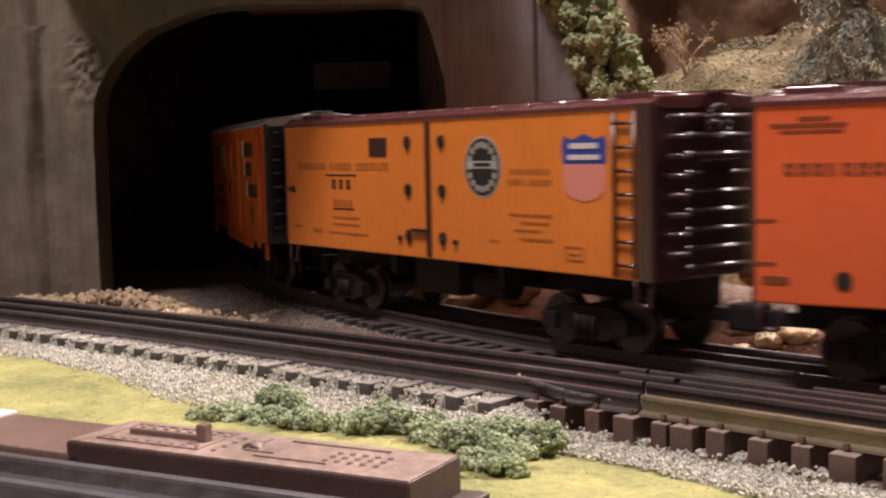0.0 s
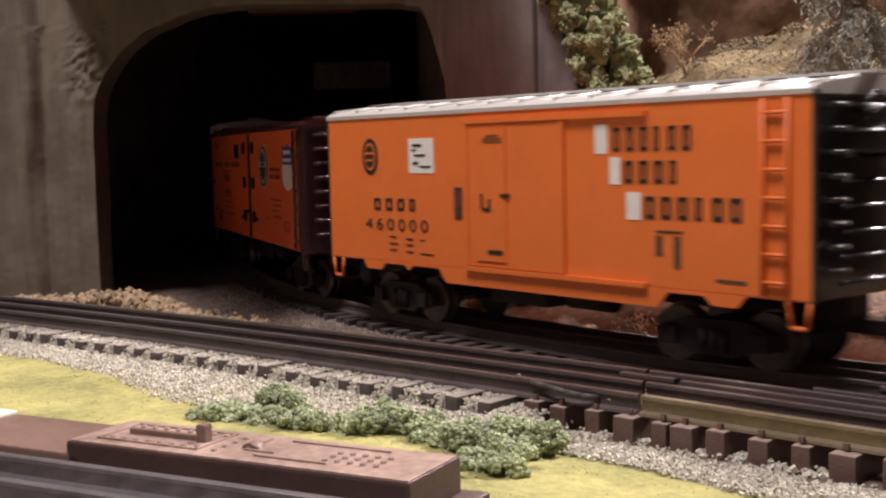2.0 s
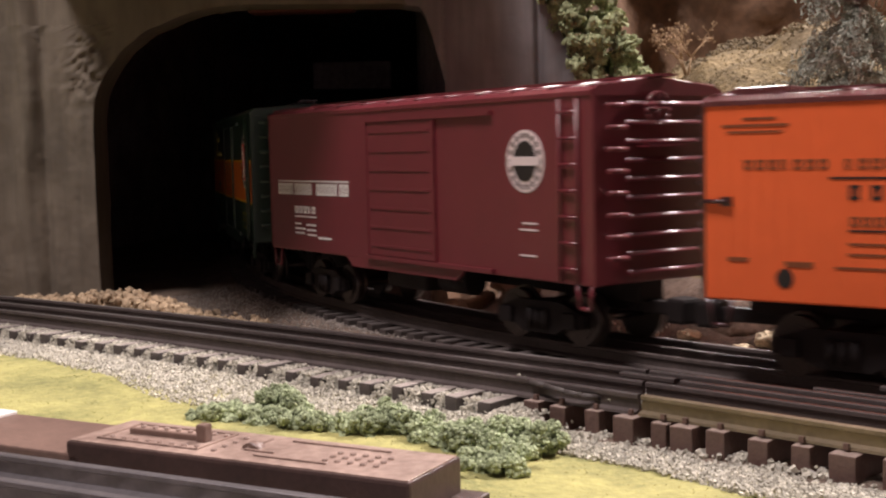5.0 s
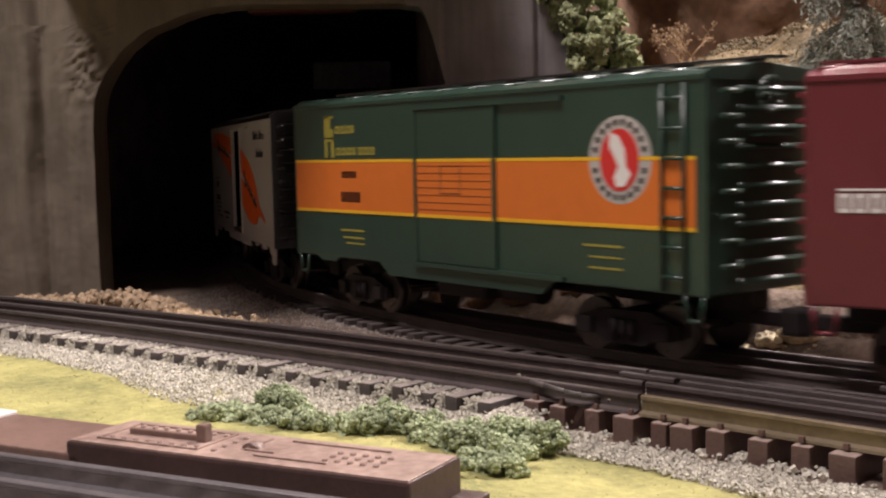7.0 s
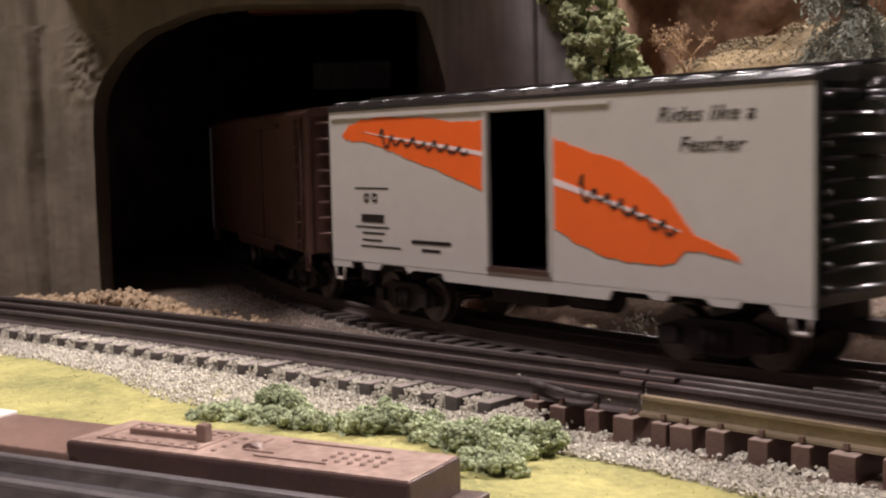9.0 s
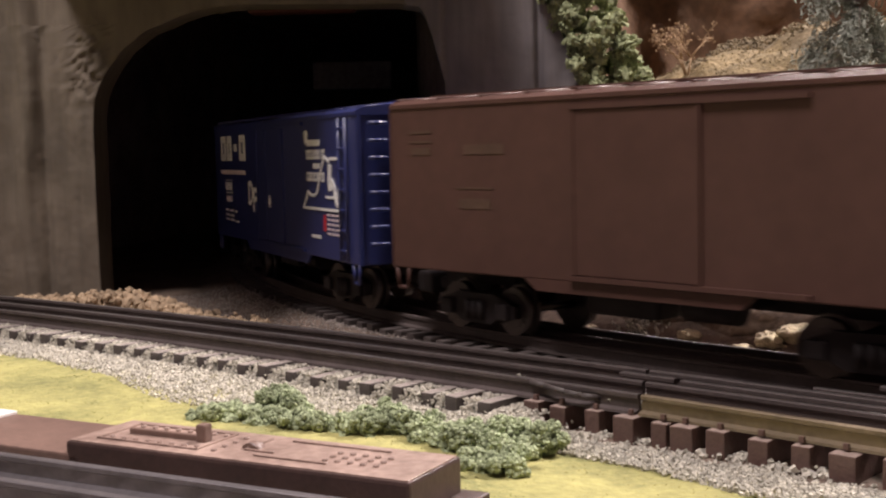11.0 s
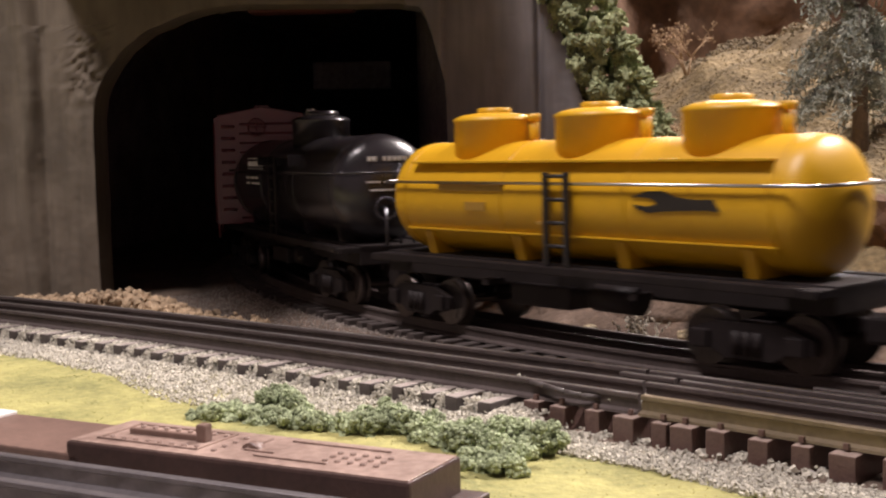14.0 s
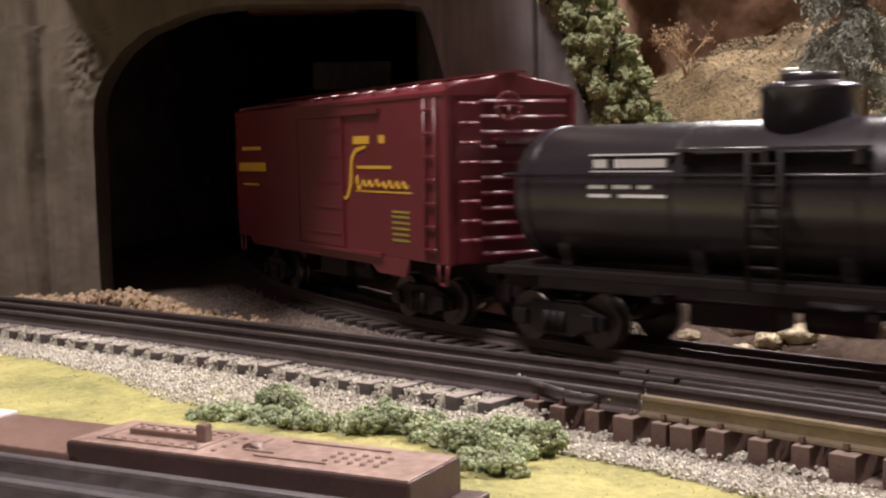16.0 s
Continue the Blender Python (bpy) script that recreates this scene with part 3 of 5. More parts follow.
# a low rock ledge along the back of the curved track, with pale lumps and lichen before it
bm = bmesh.new()
rows_ = []
for i in range(181):
    q = -0.13 + 0.50 * i / 180
    x0, y0, a = track(q)
    row = []
    for j in range(17):
        u = j / 16
        o = 0.070 + 0.016 * u ** 3 + 0.007 * noise.noise((q * 22, u * 2.2, 11)) + 0.0025 * noise.noise((q * 75, u * 7, 12)) + 0.0010 * noise.noise((q * 240, u * 20, 13))
        z = -0.027 + (0.034 + 0.010 * noise.noise((q * 12, 0, 14))) * u
        row.append(bm.verts.new((x0 + math.sin(a) * o, y0 + math.cos(a) * o, z)))
    o = 0.125
    row.append(bm.verts.new((x0 + math.sin(a) * o, y0 + math.cos(a) * o, -0.020)))
    rows_.append(row)
for r, q in zip(rows_, rows_[1:]):
    for j in range(17):
        bm.faces.new((r[j], q[j], q[j + 1], r[j + 1])).smooth = True
bmesh.ops.recalc_face_normals(bm, faces=bm.faces)
tagged(part("rock_ledge", bm, M["earth"]), "low brown rock ledge behind the curved track", "rock", kind="structure")
for x, y, s in ((0.124, 0.497, 0.0050), (0.134, 0.492, 0.0068), (0.146, 0.488, 0.0090), (0.107, 0.524, 0.0052), (0.069, 0.566, 0.0042)):
    rock("pale sandy lump of rock behind the curved track", x, y, s, M["pale_sand"], 0.45)
pts = []
for i in range(420):
    s = random.uniform(-0.12, 0.32)
    x, y, a = track(s)
    o = random.uniform(0.052, 0.072)
    x, y = x + math.sin(a) * o, y + math.cos(a) * o
    pts.append((x, y, -0.0215 + random.uniform(0, 0.0012)))
tagged(crumbs("talus", pts, rng.uniform(0.0004, 0.0016, len(pts)), M["talus"], shape="ico", jitter=0.45), "brown stones along the back of the curved track", "rubble", kind="stuff")
pts = []
for i in range(26):
    c = Vector((0.092 + random.gauss(0, 0.005), 0.540 - random.gauss(0, 0.005), -0.020))
    d = Vector((random.gauss(0, 0.6), random.gauss(0, 0.5), 1)).normalized()
    for k in range(11):
        pts.append(tuple(c + d * 0.0012 * k + Vector((random.gauss(0, 0.0004), random.gauss(0, 0.0004), 0))))
sand = []
for i in range(1500):
    u = random.random()
    x, y = 0.118 + 0.034 * u + random.gauss(0, 0.002), 0.500 - 0.016 * u + random.gauss(0, 0.003)
    sand.append((x, y, -0.0215 + abs(random.gauss(0, 0.0025)) * (0.3 + u)))
tagged(crumbs("spilt_sand", sand, rng.uniform(0.0004, 0.0013, len(sand)), M["pale_sand"], shape="ico", jitter=0.5), "pale sand spilt behind the curved track", "sand", kind="stuff")
tagged(crumbs("lichen", pts, rng.uniform(0.0005, 0.0010, len(pts)), M["ballast"], shape="ico", jitter=0.5), "pale branching dry lichen behind the track", "moss", kind="stuff")
# scrub on the bank
pts, low = [], []
for i in range(24000):
    x, y = random.uniform(0.08, 0.46), random.uniform(0.55, 1.02)
    if bank(x, y) > 0.012:
        z = ground_z(x, y)
        (pts if z + 0.014 * noise.noise((x * 25, y * 25, 7)) > 0.127 else low).append((x, y, z + random.uniform(-0.001, 0.002)))
tagged(crumbs("sandy_grit", low, rng.uniform(0.0003, 0.0007, len(low)), M["tan"], shape="ico", jitter=0.6), "sandy tan grit on the lower bank", "scrub", kind="stuff")
tagged(crumbs("bank_scrub", pts, rng.uniform(0.0005, 0.0017, len(pts)), M["scrub"], shape="ico", jitter=0.6), "dry olive-brown scrub covering the bank", "scrub", kind="stuff")


# ---- plants ----
def clump(name, label, category, blobs, n, size, material, group="", spread=0.35, stretch=(1, 1, 1), per=20):
    """Foliage: crumbs gathered about the skins of many small blobs (x, y, z, r)."""
    root = thing(name, label, category, group)
    for k in range(0, len(blobs), per):
        leaves(blobs[k:k + per], n, size, material, root, spread, stretch)
    return root


def leaves(blobs, n, size, material, root, spread, stretch):
    pts = []
    for bx, by, bz, r in blobs:
        for i in range(n):
            d = Vector((random.gauss(0, 1), random.gauss(0, 1), random.gauss(0, 1))).normalized()
            rr = r * (1 - spread * random.random() ** 2) * (1 + 0.25 * noise.noise(d * 2.5 + Vector((bx * 90, by * 90, bz * 90))))
            pts.append((bx + d.x * rr, by + d.y * rr, bz + d.z * rr * 0.85))
    crumbs("foliage", pts, rng.uniform(size * 0.5, size * 1.4, len(pts)), material, root, shape="ico", jitter=0.5, stretch=stretch)


def bush(spots, label):
    blobs = []
    for x, y, r in spots:
        z = GZ - 0.0015
        for i in range(20):
            blobs.append((x + random.gauss(0, r * 0.5), y + random.gauss(0, r * 0.5), z + r * random.uniform(0.05, 1.0), r * random.uniform(0.24, 0.46)))
    return clump("bush", label, "bush", blobs, 120, 0.00052, M["foliage"], "bushes by the grass")


bush([(-0.0551, 0.3640, 0.0064), (-0.0512, 0.3640, 0.0077), (-0.0482, 0.3660, 0.0051)], "round grey-green foliage bush at the grass edge")
bush([(-0.0720, 0.3555, 0.0038), (-0.0661, 0.3540, 0.0046), (-0.0607, 0.3545, 0.0041), (-0.0560, 0.3530, 0.0038)], "low grey-green foliage bush at the grass edge")
bush([(-0.0529, 0.3485, 0.0044), (-0.0446, 0.3425, 0.0051), (-0.0369, 0.3385, 0.0049), (-0.0294, 0.3345, 0.0049), (-0.0221, 0.3310, 0.0058), (-0.0162, 0.3390, 0.0072), (-0.0109, 0.3330, 0.0064), (-0.0048, 0.3230, 0.0054)], "spreading grey-green foliage bush beside the ballast")
bush([(0.0012, 0.3135, 0.0064), (0.0070, 0.3105, 0.0072), (0.0135, 0.3100, 0.0079), (0.0200, 0.3090, 0.0074), (0.0250, 0.3110, 0.0056)], "ragged green foliage bush beside the ballast")
bush([(0.0079, 0.2920, 0.0046), (0.0154, 0.2915, 0.0049)], "small yellowish green foliage bush")

blobs = []
for i in range(420):
    t = random.random()
    z = 0.022 + 0.17 * t
    x = lin(z, WING) + 0.018 + 0.020 * random.uniform(-1, 1) + 0.010 * (1 - t) * random.random()
    blobs.append((x, 0.735 + random.uniform(-0.012, 0.03), z, random.uniform(0.0022, 0.0052)))
blobs.sort(key=lambda b: b[2])
shrub = clump("climbing_shrub", "dense green mossy shrub growing up the portal edge", "shrub", blobs, 40, 0.0018, M["ivy"], stretch=(1.5, 0.9, 0.45), per=30)
for dx, dy in ((0.010, 0.0), (0.018, 0.008), (0.024, 0.004)):
    bm = bmesh.new()
    prev = None
    for i in range(12):
        z = -0.02 + 0.20 * i / 11
        p = Vector((lin(max(z, 0.0), WING) + dx + 0.004 * math.sin(i * 1.7 + dx * 300), 0.745 + dy, z))
        if prev is not None:
            rod(bm, prev, p, 0.0016 - 0.0001 * i, 6)
        prev = p
    part("stem", bm, M["bark"], shrub, "grey-brown woody stem")


def dry_shrub(x, y, h, label):
    root = thing("dry_shrub", label, "shrub", "dry shrubs on the bank")
    z = ground_z(x, y)
    tips = []

    def grow(bm, p, d, l, r, k):
        q = p + d * l
        rod(bm, p, q, r, 5, r * 0.6)
        tips.append(q)
        if k:
            for i in range(3):
                e = (d + Vector((random.gauss(0, 0.55), random.gauss(0, 0.55), random.gauss(0, 0.35)))).normalized()
                grow(bm, q, e, l * random.uniform(0.55, 0.8), r * 0.6, k - 1)
    for i in range(3):
        bm = bmesh.new()
        grow(bm, Vector((x, y, z - 0.002)), Vector((random.gauss(0, 0.35), random.gauss(0, 0.35), 1)).normalized(), h * 0.4, 0.0011, 3)
        part("stem", bm, M["twig"], root)
    pts = [tuple(t + Vector((random.gauss(0, 0.002), random.gauss(0, 0.002), random.gauss(0, 0.002)))) for t in tips for _ in range(2)]
    crumbs("leaves", pts, rng.uniform(0.0004, 0.0010, len(pts)), M["twig"], root, shape="ico", jitter=0.6)


dry_shrub(0.174, 0.85, 0.040, "dry tan twiggy shrub on the bank")
dry_shrub(0.128, 0.76, 0.034, "dry brown twiggy shrub beside the portal foliage")


def conifer(x, y, h, r, label):
    root = thing("conifer_tree", label, "tree")
    z = ground_z(x, y)
    bm = bmesh.new()
    rod(bm, (x, y, z - 0.004), (x, y, z + h), 0.0042, 9, 0.001)
    pts, sz = [], []
    for i in range(120):
        t = 0.08 + 0.9 * random.random()
        a = random.uniform(0, 2 * math.pi)
        l = r * (1 - t * 0.85) * random.uniform(0.75, 1.1)
        p = Vector((x, y, z + h * t))
        prev = p
        branch = bmesh.new()
        for k in range(1, 8):
            u = k / 7
            q = p + Vector((math.cos(a) * l * u, math.sin(a) * l * u, l * (0.12 * u - 0.55 * u * u)))
            rod(branch, prev, q, 0.0006 * (1.1 - u), 4)
            for _ in range(26):
                e = q + Vector((random.gauss(0, 0.0022), random.gauss(0, 0.0022), -abs(random.gauss(0, 0.004))))
                pts.append(tuple(e))
            prev = q
        part("branch", branch, M["bark"], root)
    part("trunk", bm, M["bark"], root)
    crumbs("needles", pts, rng.uniform(0.0006, 0.0012, len(pts)), M["needles"], root, shape="cube", jitter=0.5, stretch=(0.45, 0.45, 2.6))


conifer(0.210, 0.605, 0.24, 0.042, "grey-green drooping conifer tree on the bank")

# ---- foreground: the front track and its brown switch machine ----
U, N_ = Vector((0.886, -0.463, 0)), Vector((0.463, 0.886, 0))
front = thing("front_track", "dark front track with bare steel rail tops", "railway track", kind="structure")
base = Vector((-0.1045, 0.2767, 0))
for off, m_ in ((0.0, "front_rail"), (-0.0159, "front_rail"), (-0.0318, "front_rail")):
    bm = bmesh.new()
    sweep(bm, [(base.x + U.x * t, base.y + U.y * t, N_.x, N_.y) for t in (-0.6, 0.0, 0.6)], rail_prof(off))
    part("rail", bm, M[m_], front)
for i in range(34):
    c = base + U * (-0.2 + i * 0.0117) - N_ * 0.016
    lay(tie_b[i % 3], front, c.x, c.y, 0, math.degrees(math.atan2(U.y, U.x)))
bm = bmesh.new()
sweep(bm, [(base.x + U.x * t, base.y + U.y * t, N_.x, N_.y) for t in (-0.6, 0.0, 0.6)], [(-0.06, -0.0195), (-0.045, -0.0115), (0.006, -0.0115), (0.012, -0.0195)])
part("ballast_bed", bm, M["earth"], front)

sm = thing("switch_machine", "brown plastic switch machine housing with riveted top", "switch machine",
           at=Matrix.Translation((-0.0902, 0.2800, 0)) @ Matrix(((U.x, N_.x, 0, 0), (U.y, N_.y, 0, 0), (0, 0, 1, 0), (0, 0, 0, 1))))
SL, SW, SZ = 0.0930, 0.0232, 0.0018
# housing wears the shaded tone; plate, edges and rivets on top the lit one
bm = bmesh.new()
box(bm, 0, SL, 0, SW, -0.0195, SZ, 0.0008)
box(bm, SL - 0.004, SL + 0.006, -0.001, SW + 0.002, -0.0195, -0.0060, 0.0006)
part("housing", bm, M["brown_shaded"], sm)
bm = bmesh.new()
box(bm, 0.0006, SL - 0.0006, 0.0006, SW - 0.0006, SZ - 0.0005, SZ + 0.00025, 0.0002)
part("top_plate", bm, M["brown_lit"], sm, "dusty brown top plate, painted lighter as if lit")
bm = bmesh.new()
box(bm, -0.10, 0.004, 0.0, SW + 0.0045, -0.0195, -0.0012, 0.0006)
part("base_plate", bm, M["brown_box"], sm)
bm = bmesh.new()
box(bm, -0.066, -0.0455, 0.004, SW + 0.0046, -0.0014, -0.0004, 0.0003)
part("white_plate", bm, M["white"], sm, "white square plate")
bm = bmesh.new()
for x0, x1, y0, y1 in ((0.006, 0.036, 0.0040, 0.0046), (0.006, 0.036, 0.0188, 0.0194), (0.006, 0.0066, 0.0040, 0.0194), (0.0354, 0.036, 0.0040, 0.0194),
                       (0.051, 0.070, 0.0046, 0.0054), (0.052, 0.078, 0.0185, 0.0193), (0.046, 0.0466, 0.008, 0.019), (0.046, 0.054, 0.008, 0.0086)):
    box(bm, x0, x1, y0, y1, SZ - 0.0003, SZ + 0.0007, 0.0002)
pieces("raised_edge", bm, M["brown_lit"], sm)
bm = bmesh.new()
rod(bm, (0, 0, -0.0003), (0, 0, 0.0008), 0.0007, 8)
rivet = bpy.data.meshes.new("rivet")
bm.to_mesh(rivet)
bm.free()
rivet.materials.append(M["brown_lit"])
spots = [(0.009 + i * 0.0036, y) for i in range(8) for y in (0.0062, 0.0172)] + [(0.040, 0.005 + i * 0.004) for i in range(4)]
spots += [(0.068 + i * 0.0032, 0.0075 + j * 0.0032) for i, j in product(range(5), range(3))]
for x, y in spots:
    ob = new("rivet", rivet)
    ob.parent = sm
    ob.matrix_basis = pose(x, y, SZ)
bm = bmesh.new()
box(bm, 0.010, 0.0318, 0.0108, 0.0124, SZ - 0.0002, SZ + 0.0016, 0.0004)
box(bm, 0.0308, 0.0334, 0.0100, 0.0130, SZ - 0.0002, SZ + 0.0044, 0.0005)
part("lever", bm, M["brown_box"], sm)
bm = bmesh.new()
rod(bm, (0.0465, 0.0095, SZ - 0.001), (0.0465, 0.0125, SZ - 0.001), 0.0026, 14)
part("knob", bm, M["brown_box"], sm)
bm = bmesh.new()
rod(bm, (SL + 0.0055, 0.0215, -0.0085), (SL + 0.0090, 0.0215, -0.0085), 0.0013, 10)
part("terminal", bm, M["brown_box"], sm)
# a wire along the turnout's foot, lumps of grit and pale stones about the ties
def bent_wire(pts, r, label):
    bm = bmesh.new()
    for a_, b_ in zip(pts, pts[1:]):
        rod(bm, a_, b_, r, 8)
        bmesh.ops.create_icosphere(bm, subdivisions=1, radius=r, matrix=Matrix.Translation(b_))
    tagged(part("wire", bm, M["tie_black"]), label, "wire", "wires at the turnout")


bent_wire([Vector((0.0252, 0.3519, -0.0008)), Vector((0.0289, 0.3465, -0.0010)), Vector((0.0339, 0.3389, -0.0014)), Vector((0.0384, 0.3358, -0.0020)), Vector((0.0432, 0.3358, -0.0026)), Vector((0.0481, 0.3391, -0.0034))], 0.0009, "black wire lying along the turnout rails")
bent_wire([Vector(q) for q in ((0.0370, 0.3520, -0.0040), (0.0420, 0.3480, -0.0036), (0.0480, 0.3460, -0.0044))], 0.0006, "thin black wire lying along the turnout rails")
# spikes on the foot of the near rail
bm = bmesh.new()
box(bm, -0.0007, 0.0007, -0.0006, 0.0006, -0.0054, -0.0038, 0.0002)
spike = bpy.data.meshes.new("spike")
bm.to_mesh(spike)
bm.free()
spike.materials.append(M["tie_brown"])
for x in TURNOUT_TIES:
    y, k = near_line(x)
    ob = new("spike", spike)
    ob.parent = near_track
    ob.matrix_basis = pose(*near_pt(x, -0.0190), 0, 0, 0, math.degrees(math.atan(k)))
# pale wedges of stone between the turnout's ties
pts = [(x + random.gauss(0, 0.0022), y + random.gauss(0, 0.0016), -0.0125 + abs(random.gauss(0, 0.0006)))
       for x, y in ((0.0424, 0.3312), (0.0521, 0.3225), (0.0630, 0.3082), (0.0734, 0.3027), (0.0823, 0.2932), (0.0887, 0.2865)) for _ in range(34)]
tagged(crumbs("loose_stones", pts, rng.uniform(0.0004, 0.0012, len(pts)), M["ballast"]), "pale loose stones between the turnout ties", "gravel", kind="stuff")
pts = []
for cx, cy, cz, n in ((0.0472, 0.3365, -0.0054, 60), (0.0507, 0.3332, -0.0054, 60), (0.0545, 0.3321, -0.0054, 60), (0.0190, 0.3680, -0.0052, 25), (0.0240, 0.3665, -0.0052, 20)):
    for i in range(n):
        pts.append((cx + random.gauss(0, 0.0016), cy + random.gauss(0, 0.0013), cz + abs(random.gauss(0, 0.0012))))
tagged(crumbs("turnout_grit", pts, rng.uniform(0.0003, 0.0010, len(pts)), M["ballast_bed"], shape="ico", jitter=0.45), "dusty grey grit lumps at the turnout", "gravel", kind="stuff")


# ---- rolling stock: x runs forward, z up from the rail tops; the lettered side faces -y ----
def side_box(bm, W, x0, x1, z0, z1, t=0.0004):
    box(bm, x0, x1, -W / 2 - t, -W / 2 + 0.0006, z0, z1)


def bars(car, W, material, *rects, name="lettering", t=0.00025):
    """Flat painted bars (x0, x1, z0, z1) in millimetres on the near side."""
    for x0, x1, z0, z1 in rects:
        bm = bmesh.new()
        side_box(bm, W, x0 / 1000, x1 / 1000, z0 / 1000, z1 / 1000, t)
        part(name, bm, material, car)


def blocks(car, W, material, x0, x1, z0, z1, n, gaps=(), fill=0.72):
    """A line of n letter-sized marks, hollow where they are large; gaps: the places left empty."""
    w = (x1 - x0) / n
    for i in range(n):
        if i in gaps:
            continue
        a, b = x0 + i * w, x0 + (i + (0.45 if i % 5 == 3 else fill)) * w
        if z1 - z0 < 3.0:
            bars(car, W, material, (a, b, z0, z1))
        else:
            hollow(car, W, material, a, b, z0, z1, min(0.34 * (b - a), 0.26 * (z1 - z0)))


def hollow(car, W, material, a, b, z0, z1, k, t=0.00025):
    """A letter-sized frame with strokes k wide."""
    bm = bmesh.new()
    for q in ((a, a + k, z0, z1), (b - k, b, z0, z1), (a + k, b - k, z1 - k, z1), (a + k, b - k, z0, z0 + k)):
        side_box(bm, W, *[v / 1000 for v in q], t)
    part("lettering", bm, material, car)


def scribble(car, W, material, x0, z0, x1, z1, n, h, w, t=0.0007):
    """A wavy painted line with n loops, a plain stand-in for script."""
    line = []
    for i in range(n * 8 + 1):
        u = i / (n * 8)
        a = 2 * math.pi * n * u + 1.1 * noise.noise((u * n * 0.9, z0, 3))
        big = 1.9 if u < 1.0 / n else 0.8 + 0.9 * noise.noise((u * n * 1.1, x0, 1))
        line.append(Vector((x0 + (x1 - x0) * u + 0.22 * h * math.sin(a + 0.9), z0 + (z1 - z0) * u + 0.5 * h * big * math.sin(a))))
    bm = bmesh.new()
    rows_ = []
    for i, p in enumerate(line):
        d = (line[min(i + 1, len(line) - 1)] - line[max(i - 1, 0)]).normalized()
        q = Vector((-d.y, d.x)) * w / 2 * (0.75 + 0.5 * abs(d.y))
        rows_.append([bm.verts.new((v.x / 1000, y, v.y / 1000)) for v, y in ((p + q, -W / 2), (p + q, -W / 2 - t), (p - q, -W / 2 - t), (p - q, -W / 2))])
    for r, q in zip(rows_, rows_[1:]):
        for k in range(3):
            bm.faces.new((r[k], r[k + 1], q[k + 1], q[k]))
    bmesh.ops.recalc_face_normals(bm, faces=bm.faces)
    part("lettering", bm, material, car)


def barbed(pts, depth=0.9, step=1.8):
    """An outline in millimetres whose long edges are frayed like a feather's."""
    mid = sum(z for _, z in pts) / len(pts)
    out = []
    for (xa, za), (xb, zb_) in zip(pts, pts[1:] + pts[:1]):
        n = 1 if abs(xb - xa) < 1.0 else max(1, int(math.hypot(xb - xa, zb_ - za) / step))
        for i in range(n):
            x, z = xa + (xb - xa) * i / n, za + (zb_ - za) * i / n
            k = depth * random.random() ** 2 if i else 0.0
            out.append((x, z - math.copysign(k, z - mid)))
    return out


def outline(car, W, material, pts, name="emblem", t=0.0003, label=""):
    """A painted shape with the outline pts (x, z) in millimetres."""
    bm = bmesh.new()
    prism(bm, [(x / 1000, z / 1000) for x, z in pts], -W / 2 - t, -W / 2 + 0.0004)
    return part(name, bm, material, car, label)


def oval(cx, cz, rx, rz, n=28):
    return [(cx + rx * math.cos(2 * math.pi * i / n), cz + rz * math.sin(2 * math.pi * i / n)) for i in range(n)]


def words(car, W, material, text, x0, z0, size, slant=0.0, fit=None, bold=0.0):
    cu = bpy.data.curves.new("words", "FONT")
    cu.body, cu.size, cu.shear, cu.extrude, cu.offset = text, size / 1000, slant, 0.0001, bold / 1000
    ob = new("lettering", cu)
    me = bpy.data.meshes.new_from_object(ob.evaluated_get(bpy.context.evaluated_depsgraph_get()))
    bpy.data.objects.remove(ob)
    k = (fit / 1000) / max(1e-6, max(v.co.x for v in me.vertices)) if fit else 1.0
    for v in me.vertices:
        v.co = Vector((x0 / 1000 + v.co.x * k, -W / 2 - 0.0002 - v.co.z, z0 / 1000 + v.co.y))
    me.materials.append(material)
    ob = new("lettering", me)
    ob.parent = car
    return ob


def ladder(car, material, x0, x1, z0, z1, n, y, on_end=False, stile=True):
    """Two stiles and n rungs, on a side (x0..x1 along the car) or on an end (x0..x1 across it, y its place along the car)."""
    bm = bmesh.new()

    def at(u, z):
        return (y, u, z) if on_end else (u, y, z)
    if stile:
        rod(bm, at(x0, z0), at(x0, z1), 0.0007, 6)
        rod(bm, at(x1, z0), at(x1, z1), 0.0007, 6)
    for i in range(n):
        z = z0 + (z1 - z0) * (i + 0.5) / n
        rod(bm, at(x0, z), at(x1, z), 0.0009 if on_end else 0.00065, 8)
    pieces("ladder_bar", bm, material, car)


def truck_mesh():
    bm = bmesh.new()
    for s in (-1, 1):
        y0, y1 = s * 0.0215, s * 0.0245
        prism(bm, [(-0.024, 0.0125), (-0.024, 0.0075), (-0.015, 0.0072), (-0.009, 0.0040), (0.009, 0.0040), (0.015, 0.0072), (0.024, 0.0075), (0.024, 0.0125),
                   (0.012, 0.0165), (-0.012, 0.0165)], min(y0, y1), max(y0, y1))
        for x in (-0.018, 0.018):
            box(bm, x - 0.0034, x + 0.0034, min(y0, y1 + s * 0.002), max(y0, y1 + s * 0.002), 0.0068, 0.0132, 0.0006)
        for x in (-0.004, 0.0, 0.004):
            rod(bm, (x, s * 0.0252, 0.0055), (x, s * 0.0252, 0.0135), 0.0016, 8)
    box(bm, -0.006, 0.006, -0.0235, 0.0235, 0.010, 0.0165, 0.0008)
    box(bm, -0.004, 0.004, -0.006, 0.006, 0.016, 0.0245)
    me = bpy.data.meshes.new("truck")
    bm.to_mesh(me)
    bm.free()
    me.materials.append(M["truck"])
    return me


